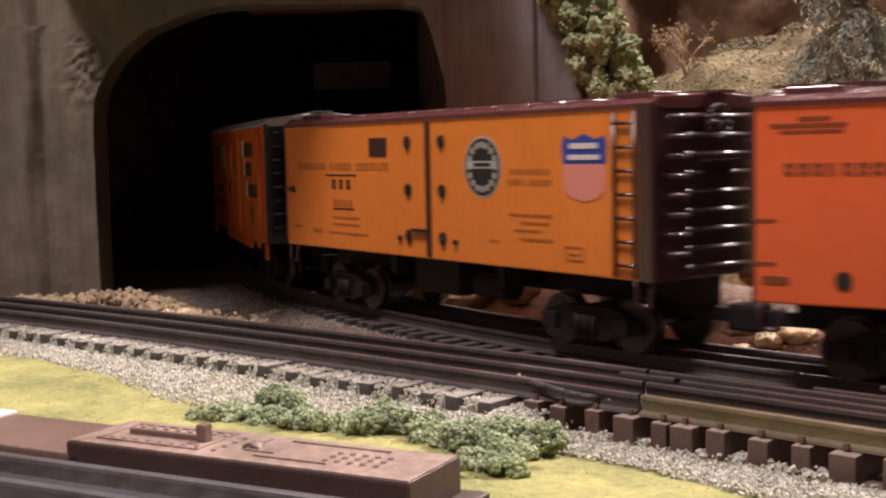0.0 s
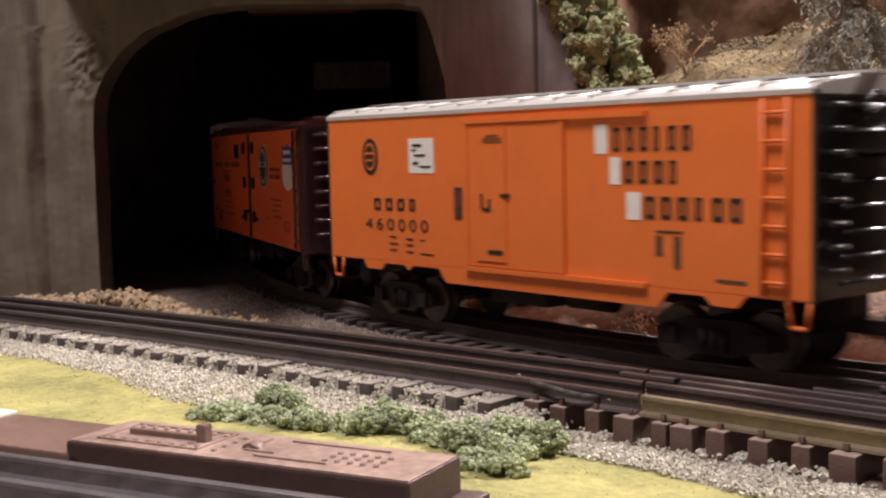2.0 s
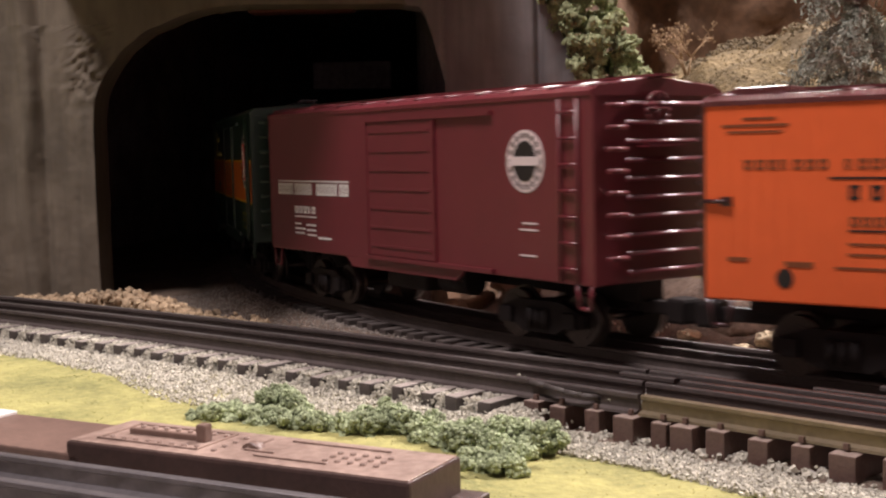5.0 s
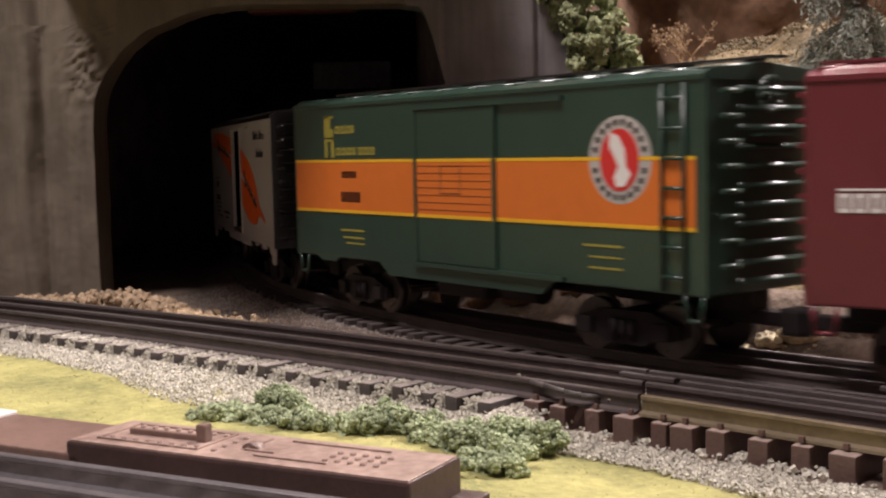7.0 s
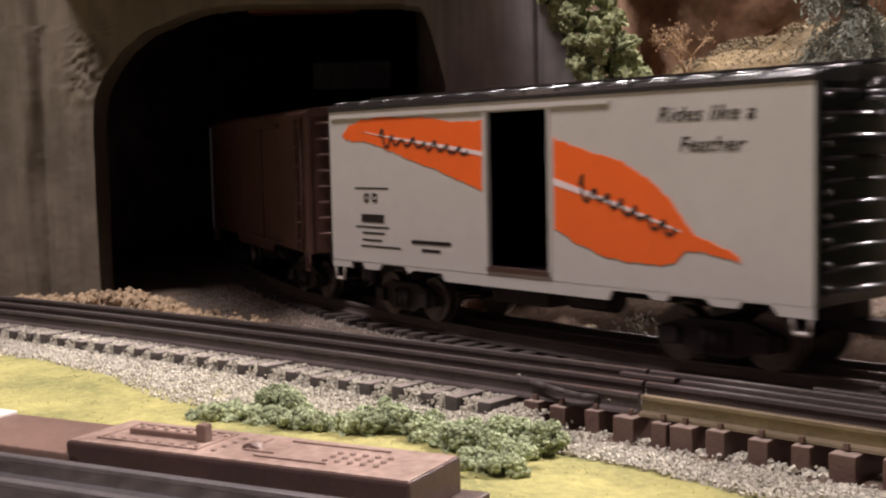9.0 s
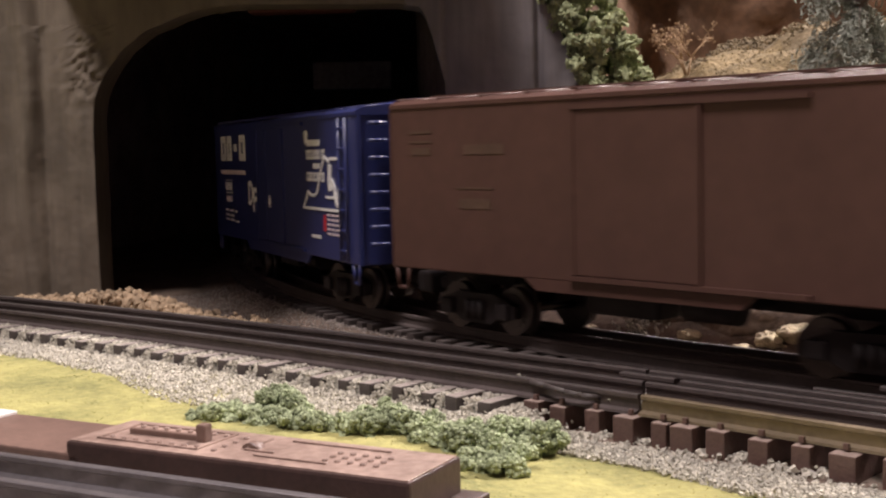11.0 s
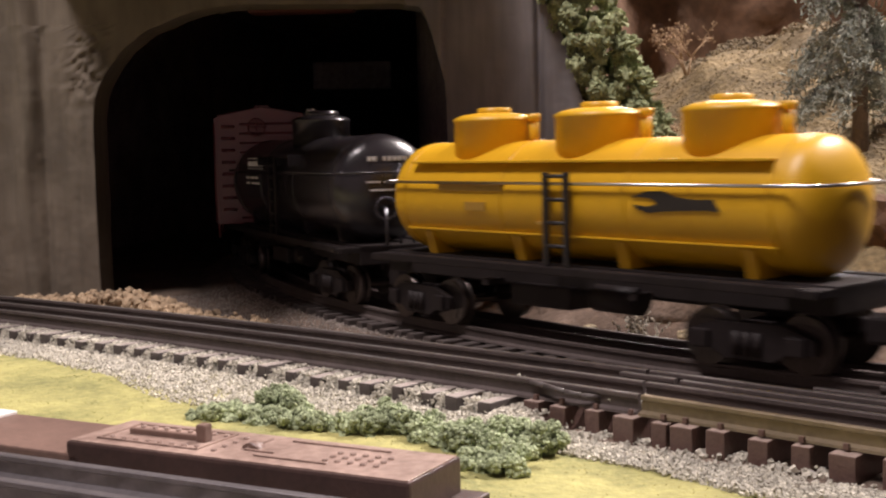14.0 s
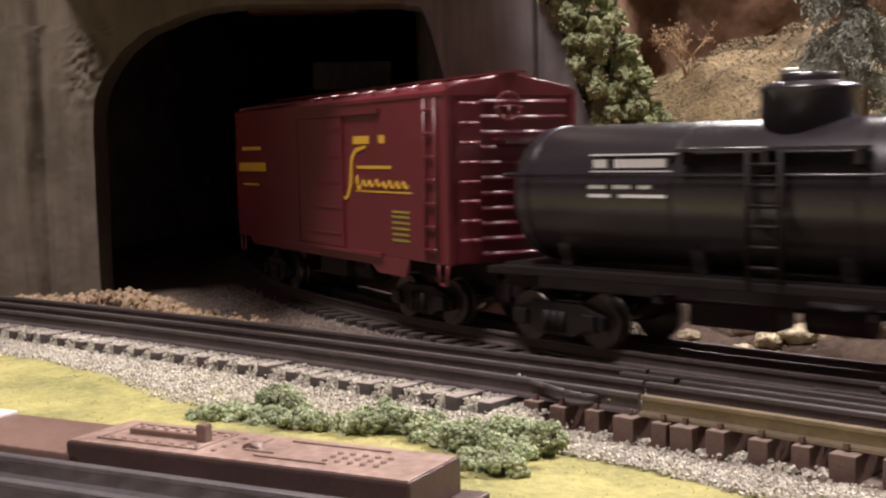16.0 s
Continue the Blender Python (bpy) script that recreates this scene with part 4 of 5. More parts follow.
def wheelset_mesh():
    bm = bmesh.new()
    for s in (-1, 1):
        rod(bm, (0, s * 0.0138, 0), (0, s * 0.0152, 0), 0.0108, 24)
        rod(bm, (0, s * 0.0150, 0), (0, s * 0.0196, 0), 0.0098, 24, 0.0096 if s > 0 else None)
        rod(bm, (0, s * 0.0194, 0), (0, s * 0.0202, 0), 0.0070, 20)
        for k in range(4):
            a = k * math.pi / 2
            rod(bm, (0.0075 * math.cos(a), s * 0.0194, 0.0075 * math.sin(a)), (0.0075 * math.cos(a), s * 0.0199, 0.0075 * math.sin(a)), 0.0009, 6)
    rod(bm, (0, -0.022, 0), (0, 0.022, 0), 0.0016, 8)
    me = bpy.data.meshes.new("wheelset")
    bm.to_mesh(me)
    bm.free()
    me.materials.append(mat("wheel_dark_steel", (0.10, 0.085, 0.080), 0.34, metal=0.8, vary=0.25, scale=80))
    return me


TRUCK, WHEELS, WHEEL_R = truck_mesh(), wheelset_mesh(), 0.0098
WHEELSETS = []


def running_gear(car, L, floor, material):
    for s in (-1, 1):
        tr = new("truck", TRUCK)
        tr.parent = car
        tr.matrix_basis = pose(s * 0.086, 0, 0, 0, 0, s * 5.0)
        for x in (-0.018, 0.018):
            w = new("wheelset", WHEELS)
            w.parent = tr
            w.matrix_basis = pose(x, 0, WHEEL_R)
            WHEELSETS.append((w, x))
        bm = bmesh.new()
        box(bm, min(s * 0.100, s * (L / 2 + 0.011)), max(s * 0.100, s * (L / 2 + 0.011)), -0.0028, 0.0028, 0.0135, 0.0185, 0.0006)
        xk = s * (L / 2 + 0.0125)
        box(bm, xk - 0.0045, xk + 0.0045, -0.005, 0.005, 0.0110, 0.0205, 0.0014)
        part("coupler", bm, M["truck"], car)
    bm = bmesh.new()
    box(bm, -L / 2 + 0.004, L / 2 - 0.004, -0.006, 0.006, 0.0175, floor + 0.001, 0.0006)
    for x in (-0.04, 0.04):
        box(bm, x - 0.002, x + 0.002, -0.027, 0.027, 0.020, floor + 0.001)
    part("underframe", bm, M["truck"], car)
    bm = bmesh.new()
    box(bm, -0.030, 0.004, -0.022, -0.008, 0.0125, floor, 0.0012)
    rod(bm, (0.014, -0.017, 0.0185), (0.036, -0.017, 0.0185), 0.0055, 14)
    part("brake_tank", bm, M["truck"], car)


def boxcar(name, label, L, W, zb, zt, side, end, roof, ribs=10, roof_h=0.0075, roof_ribs=12, board=None, skirt=None, side_lad=None, end_lad=True, hatches=False, steps=None, corner=None, door=None, top_over=0.0006, board_up=0.0002):
    car = thing(name, label, "railway car", "cars of the train")
    roof_h *= 0.72
    bm = bmesh.new()
    box(bm, -L / 2, L / 2, -W / 2, W / 2, zb, zt, 0.0007)
    for f in bm.faces:
        if abs(f.normal.x) > 0.7:
            f.material_index = 1
    if door:   # an opening through the near side, with the dark inside of the car behind it
        x0, x1, z0, z1 = door
        bm.free()
        bm = bmesh.new()
        t = 0.0012
        ring = [(-L / 2, zb), (L / 2, zb), (L / 2, zt), (-L / 2, zt)]
        hole = [(x0, z0), (x1, z0), (x1, z1), (x0, z1)]
        sheet = [[[bm.verts.new((x, y, z)) for x, z in o] for o in (ring, hole)] for y in (-W / 2, -W / 2 + t)]
        for i in range(4):
            j = (i + 1) % 4
            for a_, b_ in sheet:
                bm.faces.new((a_[i], a_[j], b_[j], b_[i]))
            for k in (0, 1):
                bm.faces.new((sheet[0][k][i], sheet[0][k][j], sheet[1][k][j], sheet[1][k][i]))
        bmesh.ops.recalc_face_normals(bm, faces=bm.faces)
        for nm, m_, q in (("far_side", end, (-L / 2, L / 2, W / 2 - t, W / 2, zb, zt)), ("car_floor", end, (-L / 2, L / 2, -W / 2 + t, W / 2 - t, zb, zb + t)),
                          ("car_ceiling", end, (-L / 2, L / 2, -W / 2 + t, W / 2 - t, zt - t, zt)),
                          ("end_wall", end, (-L / 2, -L / 2 + t, -W / 2 + t, W / 2 - t, zb + t, zt - t)), ("end_wall", end, (L / 2 - t, L / 2, -W / 2 + t, W / 2 - t, zb + t, zt - t))):
            b2 = bmesh.new()
            box(b2, *q)
            part(nm, b2, m_, car)
    part("body", bm, [side, end], car)
    # roof: low gable with seams
    bm = bmesh.new()
    o = top_over
    prof = [(-W / 2 - o, zt - 0.0012), (-W / 2 - o, zt + 0.0004), (-W / 2 + 0.003, zt + 0.0022), (0, zt + roof_h), (W / 2 - 0.003, zt + 0.0022), (W / 2 + o, zt + 0.0004), (W / 2 + o, zt - 0.0012)]
    prism(bm, prof, -L / 2 - o, L / 2 + o)
    for v in bm.verts:
        v.co = Vector((v.co.y, v.co.x, v.co.z))
    bmesh.ops.recalc_face_normals(bm, faces=bm.faces)
    part("roof", bm, roof, car)
    bm = bmesh.new()
    for s in (-1, 1):
        rod(bm, (0, s * (W / 2 - 0.002), zt + 0.0022), (0, s * 0.0006, zt + roof_h - 0.0002), 0.0008, 6)
    seam = bpy.data.meshes.new("roof_seam")
    bm.to_mesh(seam)
    bm.free()
    seam.materials.append(roof)
    for i in range(roof_ribs + 1):
        ob = new("roof_seam", seam)
        ob.parent = car
        ob.matrix_basis = pose(-L / 2 + 0.002 + (L - 0.004) * i / roof_ribs, 0, 0)
    bm = bmesh.new()
    zr = zt + roof_h + board_up
    for y in (-0.0034, 0.0, 0.0034):
        box(bm, -L / 2 - 0.005, L / 2 + 0.005, y - 0.0014, y + 0.0014, zr, zr + 0.0009)
    for i in range(9):
        x = -L / 2 + 0.006 + (L - 0.012) * i / 8
        box(bm, x - 0.001, x + 0.001, -0.005, 0.005, zr - 0.0022, zr + 0.0002)
    part("running_board", bm, board or roof, car)
    if hatches:
        for sx, sy in product((-1, 1), (-1, 1)):
            bm = bmesh.new()
            x, y = sx * (L / 2 - 0.016), sy * 0.0185
            box(bm, x - 0.0095, x + 0.0095, y - 0.0075, y + 0.0075, zt + 0.0016, zt + 0.0048, 0.0008)
            part("ice_hatch", bm, roof, car)
    # ends: pressed ribs, ladder, brake wheel
    for s in (-1, 1):
        y0, y1 = -W / 2 + (0.0165 if end_lad else 0.004), W / 2 - 0.005
        if s < 0:
            bm = bmesh.new()
            arc = [(0.0026 * (math.cos(radians(q)) - 0.45), 0.0026 * math.sin(radians(q)) - 0.0013) for q in range(62, 18, -4)]
            prism(bm, [(-0.0002, -0.0010)] + [(-0.0002, arc[0][1])] + arc + [(arc[-1][0], -0.0008)], y0, y1)
            for f in bm.faces:
                f.smooth = len(f.verts) == 4 and f.normal.z > 0.2
            rib = bpy.data.meshes.new("end_rib")
            bm.to_mesh(rib)
            bm.free()
            rib.materials.append(end)
        for i in range(ribs):
            ob = new("end_rib", rib)
            ob.parent = car
            ob.matrix_basis = pose(s * L / 2, 0, zb + (zt - zb) * (i + 0.6) / (ribs + 0.2), 0, 0, 0 if s > 0 else 180)
        for yp in (-W / 2, W / 2 - 0.0022):
            bm = bmesh.new()
            box(bm, min(s * L / 2, s * (L / 2 + 0.0012)), max(s * L / 2, s * (L / 2 + 0.0012)), yp, yp + 0.0022, zb, zt)
            part("end_post", bm, end, car)
        if end_lad:
            ladder(car, end, -W / 2 + 0.0045, -W / 2 + 0.0135, zb + 0.006, zt - 0.001, 8, s * (L / 2 + 0.0040), True, False)
        else:
            ladder(car, end, -W / 2 + 0.0030, -W / 2 + 0.0062, zb + 0.002, zt - 0.002, 9, s * (L / 2 + 0.0014), True, False)
        bm = bmesh.new()
        c = Vector((s * (L / 2 + 0.0042), -0.004, zt - 0.006))
        ring = [c + Vector((0, 0.0058 * math.cos(k * math.pi / 8), 0.0058 * math.sin(k * math.pi / 8))) for k in range(16)]
        for k in range(16):
            rod(bm, ring[k], ring[(k + 1) % 16], 0.0006, 5)
        for k in (0, 4, 8, 12):
            rod(bm, c, ring[k], 0.0005, 5)
        rod(bm, c, c - Vector((s * 0.0042, 0, 0)), 0.0009, 6)
        part("brake_wheel", bm, end, car)
        bm = bmesh.new()
        box(bm, min(s * L / 2, s * (L / 2 + 0.005)), max(s * L / 2, s * (L / 2 + 0.005)), -0.010, 0.010, zt - 0.0200, zt - 0.0192)
        part("brake_step", bm, end, car)
    for x0, x1, m_ in side_lad or ():
        ladder(car, m_, x0, x1, zb + 0.001, zt - 0.002, 7, -W / 2 - 0.0012)
    if corner:
        bm = bmesh.new()
        for x in (-L / 2, L / 2 - 0.0095):
            box(bm, x, x + 0.0095, -W / 2 - 0.0005, -W / 2 + 0.0005, zb, zt - 0.001)
        pieces("corner_panel", bm, corner, car)
    if skirt:
        for y in (-W / 2, W / 2 - 0.0012):
            bm = bmesh.new()
            prism(bm, skirt, y, y + 0.0012)
            part("side_sill", bm, side, car)
    for x in (-L / 2 + 0.005, L / 2 - 0.005):
        dx = 0.004
        for y in (-W / 2 + 0.0008, W / 2 - 0.0008):
            bm = bmesh.new()
            rod(bm, (x - dx, y, zb), (x - dx * 0.7, y, zb - 0.0085), 0.0008, 6)
            rod(bm, (x + dx, y, zb), (x + dx * 0.7, y, zb - 0.0085), 0.0008, 6)
            rod(bm, (x - dx * 0.7, y, zb - 0.0085), (x + dx * 0.7, y, zb - 0.0085), 0.0008, 6)
            part("step", bm, steps or end, car)
    running_gear(car, L, zb, end)
    return car


def slab_door(car, W, material, x0, x1, z0, z1, bands=0):
    """A closed sliding door with its tracks."""
    bm = bmesh.new()
    box(bm, x0, x1, -W / 2 - 0.0009, -W / 2 + 0.0004, z0, z1, 0.0003)
    for i in range(bands):
        z = z0 + (z1 - z0) * (i + 0.5) / bands
        b2 = bmesh.new()
        box(b2, x0 + 0.003, x1 - 0.003, -W / 2 - 0.0013, -W / 2 - 0.0008, z - 0.0005, z + 0.0005)
        part("door_rib", b2, material, car)
    for x in (x0, x1):
        box(bm, x - 0.0010, x + 0.0010, -W / 2 - 0.0013, -W / 2, z0, z1)
    part("door", bm, material, car)
    for z in (z0 - 0.0012, z1 + 0.0012):
        bm = bmesh.new()
        box(bm, x0 - 0.002, x1 + (x1 - x0) * 0.75, -W / 2 - 0.0016, -W / 2, z - 0.0009, z + 0.0009)
        part("door_track", bm, material, car)


def reefer(name, label, side, zb, zt, with_shield, faded):
    """A wood-sided ice reefer with hinged doors."""
    W, L = 0.0655, 0.262
    car = boxcar(name, label, L, W, zb, zt, side, M["end_brown"], M["roof_brown"], ribs=9, hatches=True, corner=None, roof_h=0.0052,
                 side_lad=((0.1135, 0.1235, M["end_brown"]),), steps=M["end_brown"])
    bm = bmesh.new()
    box(bm, L / 2 - 0.0060, L / 2 + 0.0004, -W / 2 - 0.0008, -W / 2 + 0.0005, zb, zt)
    part("corner_post", bm, M["end_brown"], car)
    bm = bmesh.new()
    for i in range(50):
        x = -L / 2 + 0.004 + i * 0.005
        box(bm, x - 0.0001, x + 0.0001, -W / 2 - 0.00012, -W / 2 + 0.0003, zb + 0.001, zt - 0.002)
    part("board_joints", bm, side, car)
    bm = bmesh.new()
    box(bm, -0.0030, -0.0004, -W / 2 - 0.0012, -W / 2, zb + 0.001, zt - 0.002)
    part("door_bar", bm, M["end_brown"], car, "dark brown door bar")
    for x, z in product((-0.0175, 0.0082), (0.0385, 0.0587, 0.0795)):
        bm = bmesh.new()
        prism(bm, [(p / 1000, q / 1000) for p, q in oval(x * 1000, z * 1000, *((2.3, 2.8) if faded else (3.0, 3.6)), 14)], -W / 2 - 0.0010, -W / 2)
        part("hinge", bm, M["black"], car, "black hinge")
    bm = bmesh.new()
    box(bm, -0.0145, -0.001, -W / 2 - 0.0016, -W / 2, 0.0405, 0.0420)
    box(bm, -0.026, -0.0235, -W / 2 - 0.001, -W / 2, 0.0362, 0.0384)
    box(bm, 0.016, 0.0185, -W / 2 - 0.001, -W / 2, 0.0362, 0.0384)
    part("latch", bm, M["black"], car)
    bm = bmesh.new()
    rod(bm, (-L / 2, -W / 2 - 0.001, 0.0575), (-L / 2 + 0.009, -W / 2 - 0.001, 0.0575), 0.0007, 6)
    box(bm, -L / 2 + 0.006, -L / 2 + 0.0095, -W / 2 - 0.0014, -W / 2, 0.0560, 0.0590)
    part("grab_iron", bm, M["end_brown"], car)
    bars(car, W, M["ink"] if not faded else M["end_brown"], (-49.5, -34.5, 73.5, 82), name="placard")
    soft = M["faint_ink"] if faded else M["brown_ink"]
    blocks(car, W, soft, -117.5, -33, 67.6, 70.8, 21, (7, 13))
    bars(car, W, M["ink"], (-90, -61.5, 64.6, 65.3), (-84, -64.5, 48.6, 49.2))
    blocks(car, W, M["ink"], -84, -64, 58.3, 62.8, 3, (), 0.5)
    blocks(car, W, soft, -83.5, -65, 50.2, 53.2, 5)
    bars(car, W, soft, (-84, -60, 44.4, 45.2), (-84, -60, 41.2, 42.0), (-88, -52, 37.0, 37.8), (-123, -116, 38.2, 39.6), (-104, -95, 37.0, 38.8))
    outline(car, W, M["emblem_grey"], oval(36.4, 68.8, 12.2, 12.4), t=0.0002, label="pale oval emblem")
    outline(car, W, M["ink"], oval(36.4, 68.8, 11.4, 11.6), t=0.00035)
    bm = bmesh.new()
    for k in range(16):
        a = 2 * math.pi * k / 16
        x, z = 0.0364 + 0.0088 * math.cos(a), 0.0688 + 0.0090 * math.sin(a)
        box(bm, x - 0.0011, x + 0.0011, -W / 2 - 0.0005, -W / 2, z - 0.0012, z + 0.0012)
    box(bm, 0.0264, 0.0464, -W / 2 - 0.00055, -W / 2, 0.0682, 0.0712)
    pieces("emblem_mark", bm, M["emblem_grey"], car)
    bars(car, W, M["ink"], (31, 42, 68.9, 70.5), t=0.0006)
    blocks(car, W, soft, 54, 78, 66.2, 68.0, 10)
    blocks(car, W, soft, 52.5, 79, 61.9, 64.0, 12, (5,))
    bars(car, W, soft, (53, 79, 50.0, 50.8), (60, 77, 47.0, 47.8), (56, 72, 44, 44.8), (60, 79, 40.6, 41.6), (40, 47, 39, 39.8))
    if not faded:
        outline(car, W, M["ink"], oval(-104, 33.4, 2.8, 3.1, 16), "bolt_cover")
        bars(car, W, soft, (-118, -107, 83.4, 84.2), (-125, -103, 81.2, 82.1), (-123, -105, 79.2, 80.0))
    if with_shield:
        lower = M["pink"] if faded else M["pale"]
        sh = [(86, 80), (91, 78.6), (97, 80.8), (103, 78.6), (108, 80), (109, 76), (108.3, 69.8), (85.7, 69.8), (85, 76)]
        outline(car, W, M["royal"], sh, label="blue shield top")
        outline(car, W, lower, [(85.7, 69.8), (108.3, 69.8), (108, 60.5), (104, 57.6), (97, 56.2), (90, 57.6), (86, 60.5)])
        bars(car, W, M["pale"], (89.5, 104.5, 75.4, 77.4), (88.5, 105.5, 71.4, 73.2), t=0.0006)
    bars(car, W, soft, (86, 96, 34.2, 34.9), (86, 96, 39.0, 39.6), (86, 86.6, 34.2, 39.6), (95.4, 96, 34.2, 39.6), (88, 94, 36.4, 37.0))
    return car


CARS = []
car = boxcar("reefer_car", "red-orange wooden refrigerator car with brown roof", 0.262, 0.0655, 0.0255, 0.0885, M["vermilion"], M["end_brown"], M["roof_brown"], ribs=9, hatches=True,
             side_lad=((0.1135, 0.1235, M["end_brown"]),))
blocks(car, .0655, M["brown_ink"], -121.5, -40, 66, 69.6, 18, (8,))
bars(car, .0655, M["brown_ink"], (-117, -107, 82.8, 83.8), (-126, -102, 80.8, 81.8), (-123, -103, 79.0, 79.8), (-132, -124, 51.3, 52.2), (-132, -124, 37.8, 38.6), (-128.5, -120, 31.8, 34.2))
outline(car, .0655, M["ink"], oval(-102.8, 33.6, 2.6, 3.0, 14), name="bolt_cover")
bars(car, .0655, M["end_brown"], (-3, -0.5, 27, 87), name="door_bar")
CARS.append((car, 0.2380))

CARS.append((reefer("reefer_car", "orange wooden refrigerator car with faded shield and brown roof", M["orange"], 0.0292, 0.0900, True, True), -0.0516))

W = 0.0655
car = boxcar("reefer_car", "bright orange steel refrigerator car with silver roof and black ends", 0.2645, W, 0.0265, 0.0920, M["red_orange"], M["black"], M["roof_silver"], ribs=8, roof_ribs=14,
             skirt=[(-.106, .0268), (-.103, .0228), (-.0925, .0228), (-.089, .0258), (-.075, .0258), (-.072, .0236), (-.069, .0258), (-.051, .0258), (-.046, .0200), (.070, .0200), (.075, .0255),
                    (.0905, .0255), (.094, .0225), (.104, .0225), (.108, .0268)], side_lad=((0.1150, 0.1240, M["red_orange"]),), steps=M["red_orange"])
slab_door(car, W, M["red_orange"], -.0300, .0250, .0285, .0860, 0)
bars(car, W, M["red_orange"], (-24, -6, 31, 84), name="door_panel", t=0.0014)
blocks(car, W, M["ink"], 50.0, 88, 74.2, 82.6, 6, (), 0.62)
blocks(car, W, M["ink"], 55.5, 83, 62.9, 70.8, 4, (), 0.62)
blocks(car, W, M["ink"], 65.0, 109, 50.6, 58.4, 6, (), 0.62)
bars(car, W, M["white"], (41.5, 47.5, 73.4, 83.9), (48.7, 53.6, 62.4, 72.1), (56.6, 63.2, 50.1, 59.8))
blocks(car, W, M["ink"], -96.2, -61.5, 49.6, 55.0, 4, (), 0.56)
for i, digit in enumerate("460000"):
    words(car, W, M["ink"], digit, -103.2 + 8.1 * i, 40.9, 7.4, fit=5.4)
bars(car, W, M["end_brown"], (-85, -80, 37.6, 38.4), (-85, -79, 34.6, 35.4), (-85, -80, 31.9, 32.6), (-73, -68, 37, 37.8), (-73, -68, 34.4, 35.2), (-73, -68, 31.4, 32.2), (-63, -60, 37, 37.6), (-63, -54, 31, 31.7),
     (70, 82, 46, 46.8), (70, 73, 38, 45), (78, 81, 34, 45), (96, 108, 30.6, 31.6))
outline(car, W, M["ink"], oval(-98.6, 73.6, 6.0, 8.2), label="dark oval emblem")
outline(car, W, M["red_orange"], oval(-98.6, 73.6, 4.4, 6.2, 24), t=0.0004)
outline(car, W, M["ink"], oval(-98.6, 73.6, 3.6, 5.2, 24), t=0.0005)
bars(car, W, M["red_orange"], (-101.6, -95.6, 74.6, 75.6), (-101.2, -96, 71.6, 72.4), t=0.0006)
bars(car, W, M["white"], (-69.8, -52.5, 66.2, 81.1), name="placard")
bars(car, W, M["ink"], (-67, -60.5, 77.6, 78.7), (-67.5, -64.5, 75.6, 76.5), (-65.5, -58, 73.4, 74.3), (-66.5, -63, 69.8, 71.2), (-62, -54.5, 68.6, 69.4), t=0.0005)
bars(car, W, M["end_brown"], (-39.3, -34.2, 47.1, 60.4), name="placard")
bars(car, W, M["maroon"], (-38.2, -35.4, 52.5, 58.6), t=0.0005)
bars(car, W, M["ink"], (-9, -4, 56.6, 58.2), (-21, -19.6, 52, 58), (-19.6, -15, 51, 52.4), (-16.4, -15, 52.4, 56), (-17, -8, 34, 35.6), t=0.0017)
bars(car, W, M["brown_ink"], (-19, -8, 78.6, 80.4), (-17, -10, 80.6, 81.6), t=0.0017)
CARS.append((car, -0.3389))

CARS.append((reefer("reefer_car", "vermilion wooden refrigerator car with white-and-blue shield", M["vermilion"], 0.0255, 0.0893, True, False), -0.6221))

car = boxcar("boxcar", "maroon steel boxcar with white lettering", 0.260, W, 0.0258, 0.0955, M["maroon"], M["maroon"], M["maroon"], ribs=10, roof_ribs=11,
             skirt=[(-.050, .0262), (-.044, .0215), (.044, .0215), (.050, .0262)], side_lad=((0.1135, 0.1235, M["maroon"]),))
slab_door(car, W, M["maroon"], -.0270, .0290, .0285, .0890, 7)
bars(car, W, M["white"], (-121, -45.5, 61.2, 61.9))
blocks(car, W, M["white"], -121, -45.5, 54.6, 60.4, 16, (8,), 0.8)
blocks(car, W, M["white"], -102.5, -79.5, 45.2, 48.8, 5)
bars(car, W, M["white"], (-103, -79.5, 43.2, 43.9), (-103, -96, 39.4, 40.2), (-90, -80, 39.0, 39.9), (-103, -92, 36.9, 37.8), (-90, -80, 36.4, 37.3), (-103, -93, 34.6, 35.5), (-89, -80, 34, 34.9), (-78, -64.5, 32.8, 33.8))
outline(car, W, M["pale"], oval(92, 71, 11.6, 12.0), label="pale round emblem")
outline(car, W, M["ink"], oval(92, 71, 7.2, 7.8), t=0.0005)
bars(car, W, M["pale"], (82.5, 101.5, 69.4, 72.8), t=0.0007)
bm = bmesh.new()
for k in range(18):
    a = 2 * math.pi * k / 18
    x, z = 0.092 + 0.0094 * math.cos(a), 0.071 + 0.0099 * math.sin(a)
    box(bm, x - 0.0008, x + 0.0008, -W / 2 - 0.0005, -W / 2, z - 0.0010, z + 0.0010)
pieces("emblem_mark", bm, M["end_brown"], car)
bars(car, W, M["pale"], (88, 99, 44.5, 45.2), (90, 99, 47.0, 47.7), (88, 98, 34.6, 35.3))
CARS.append((car, -0.9192))

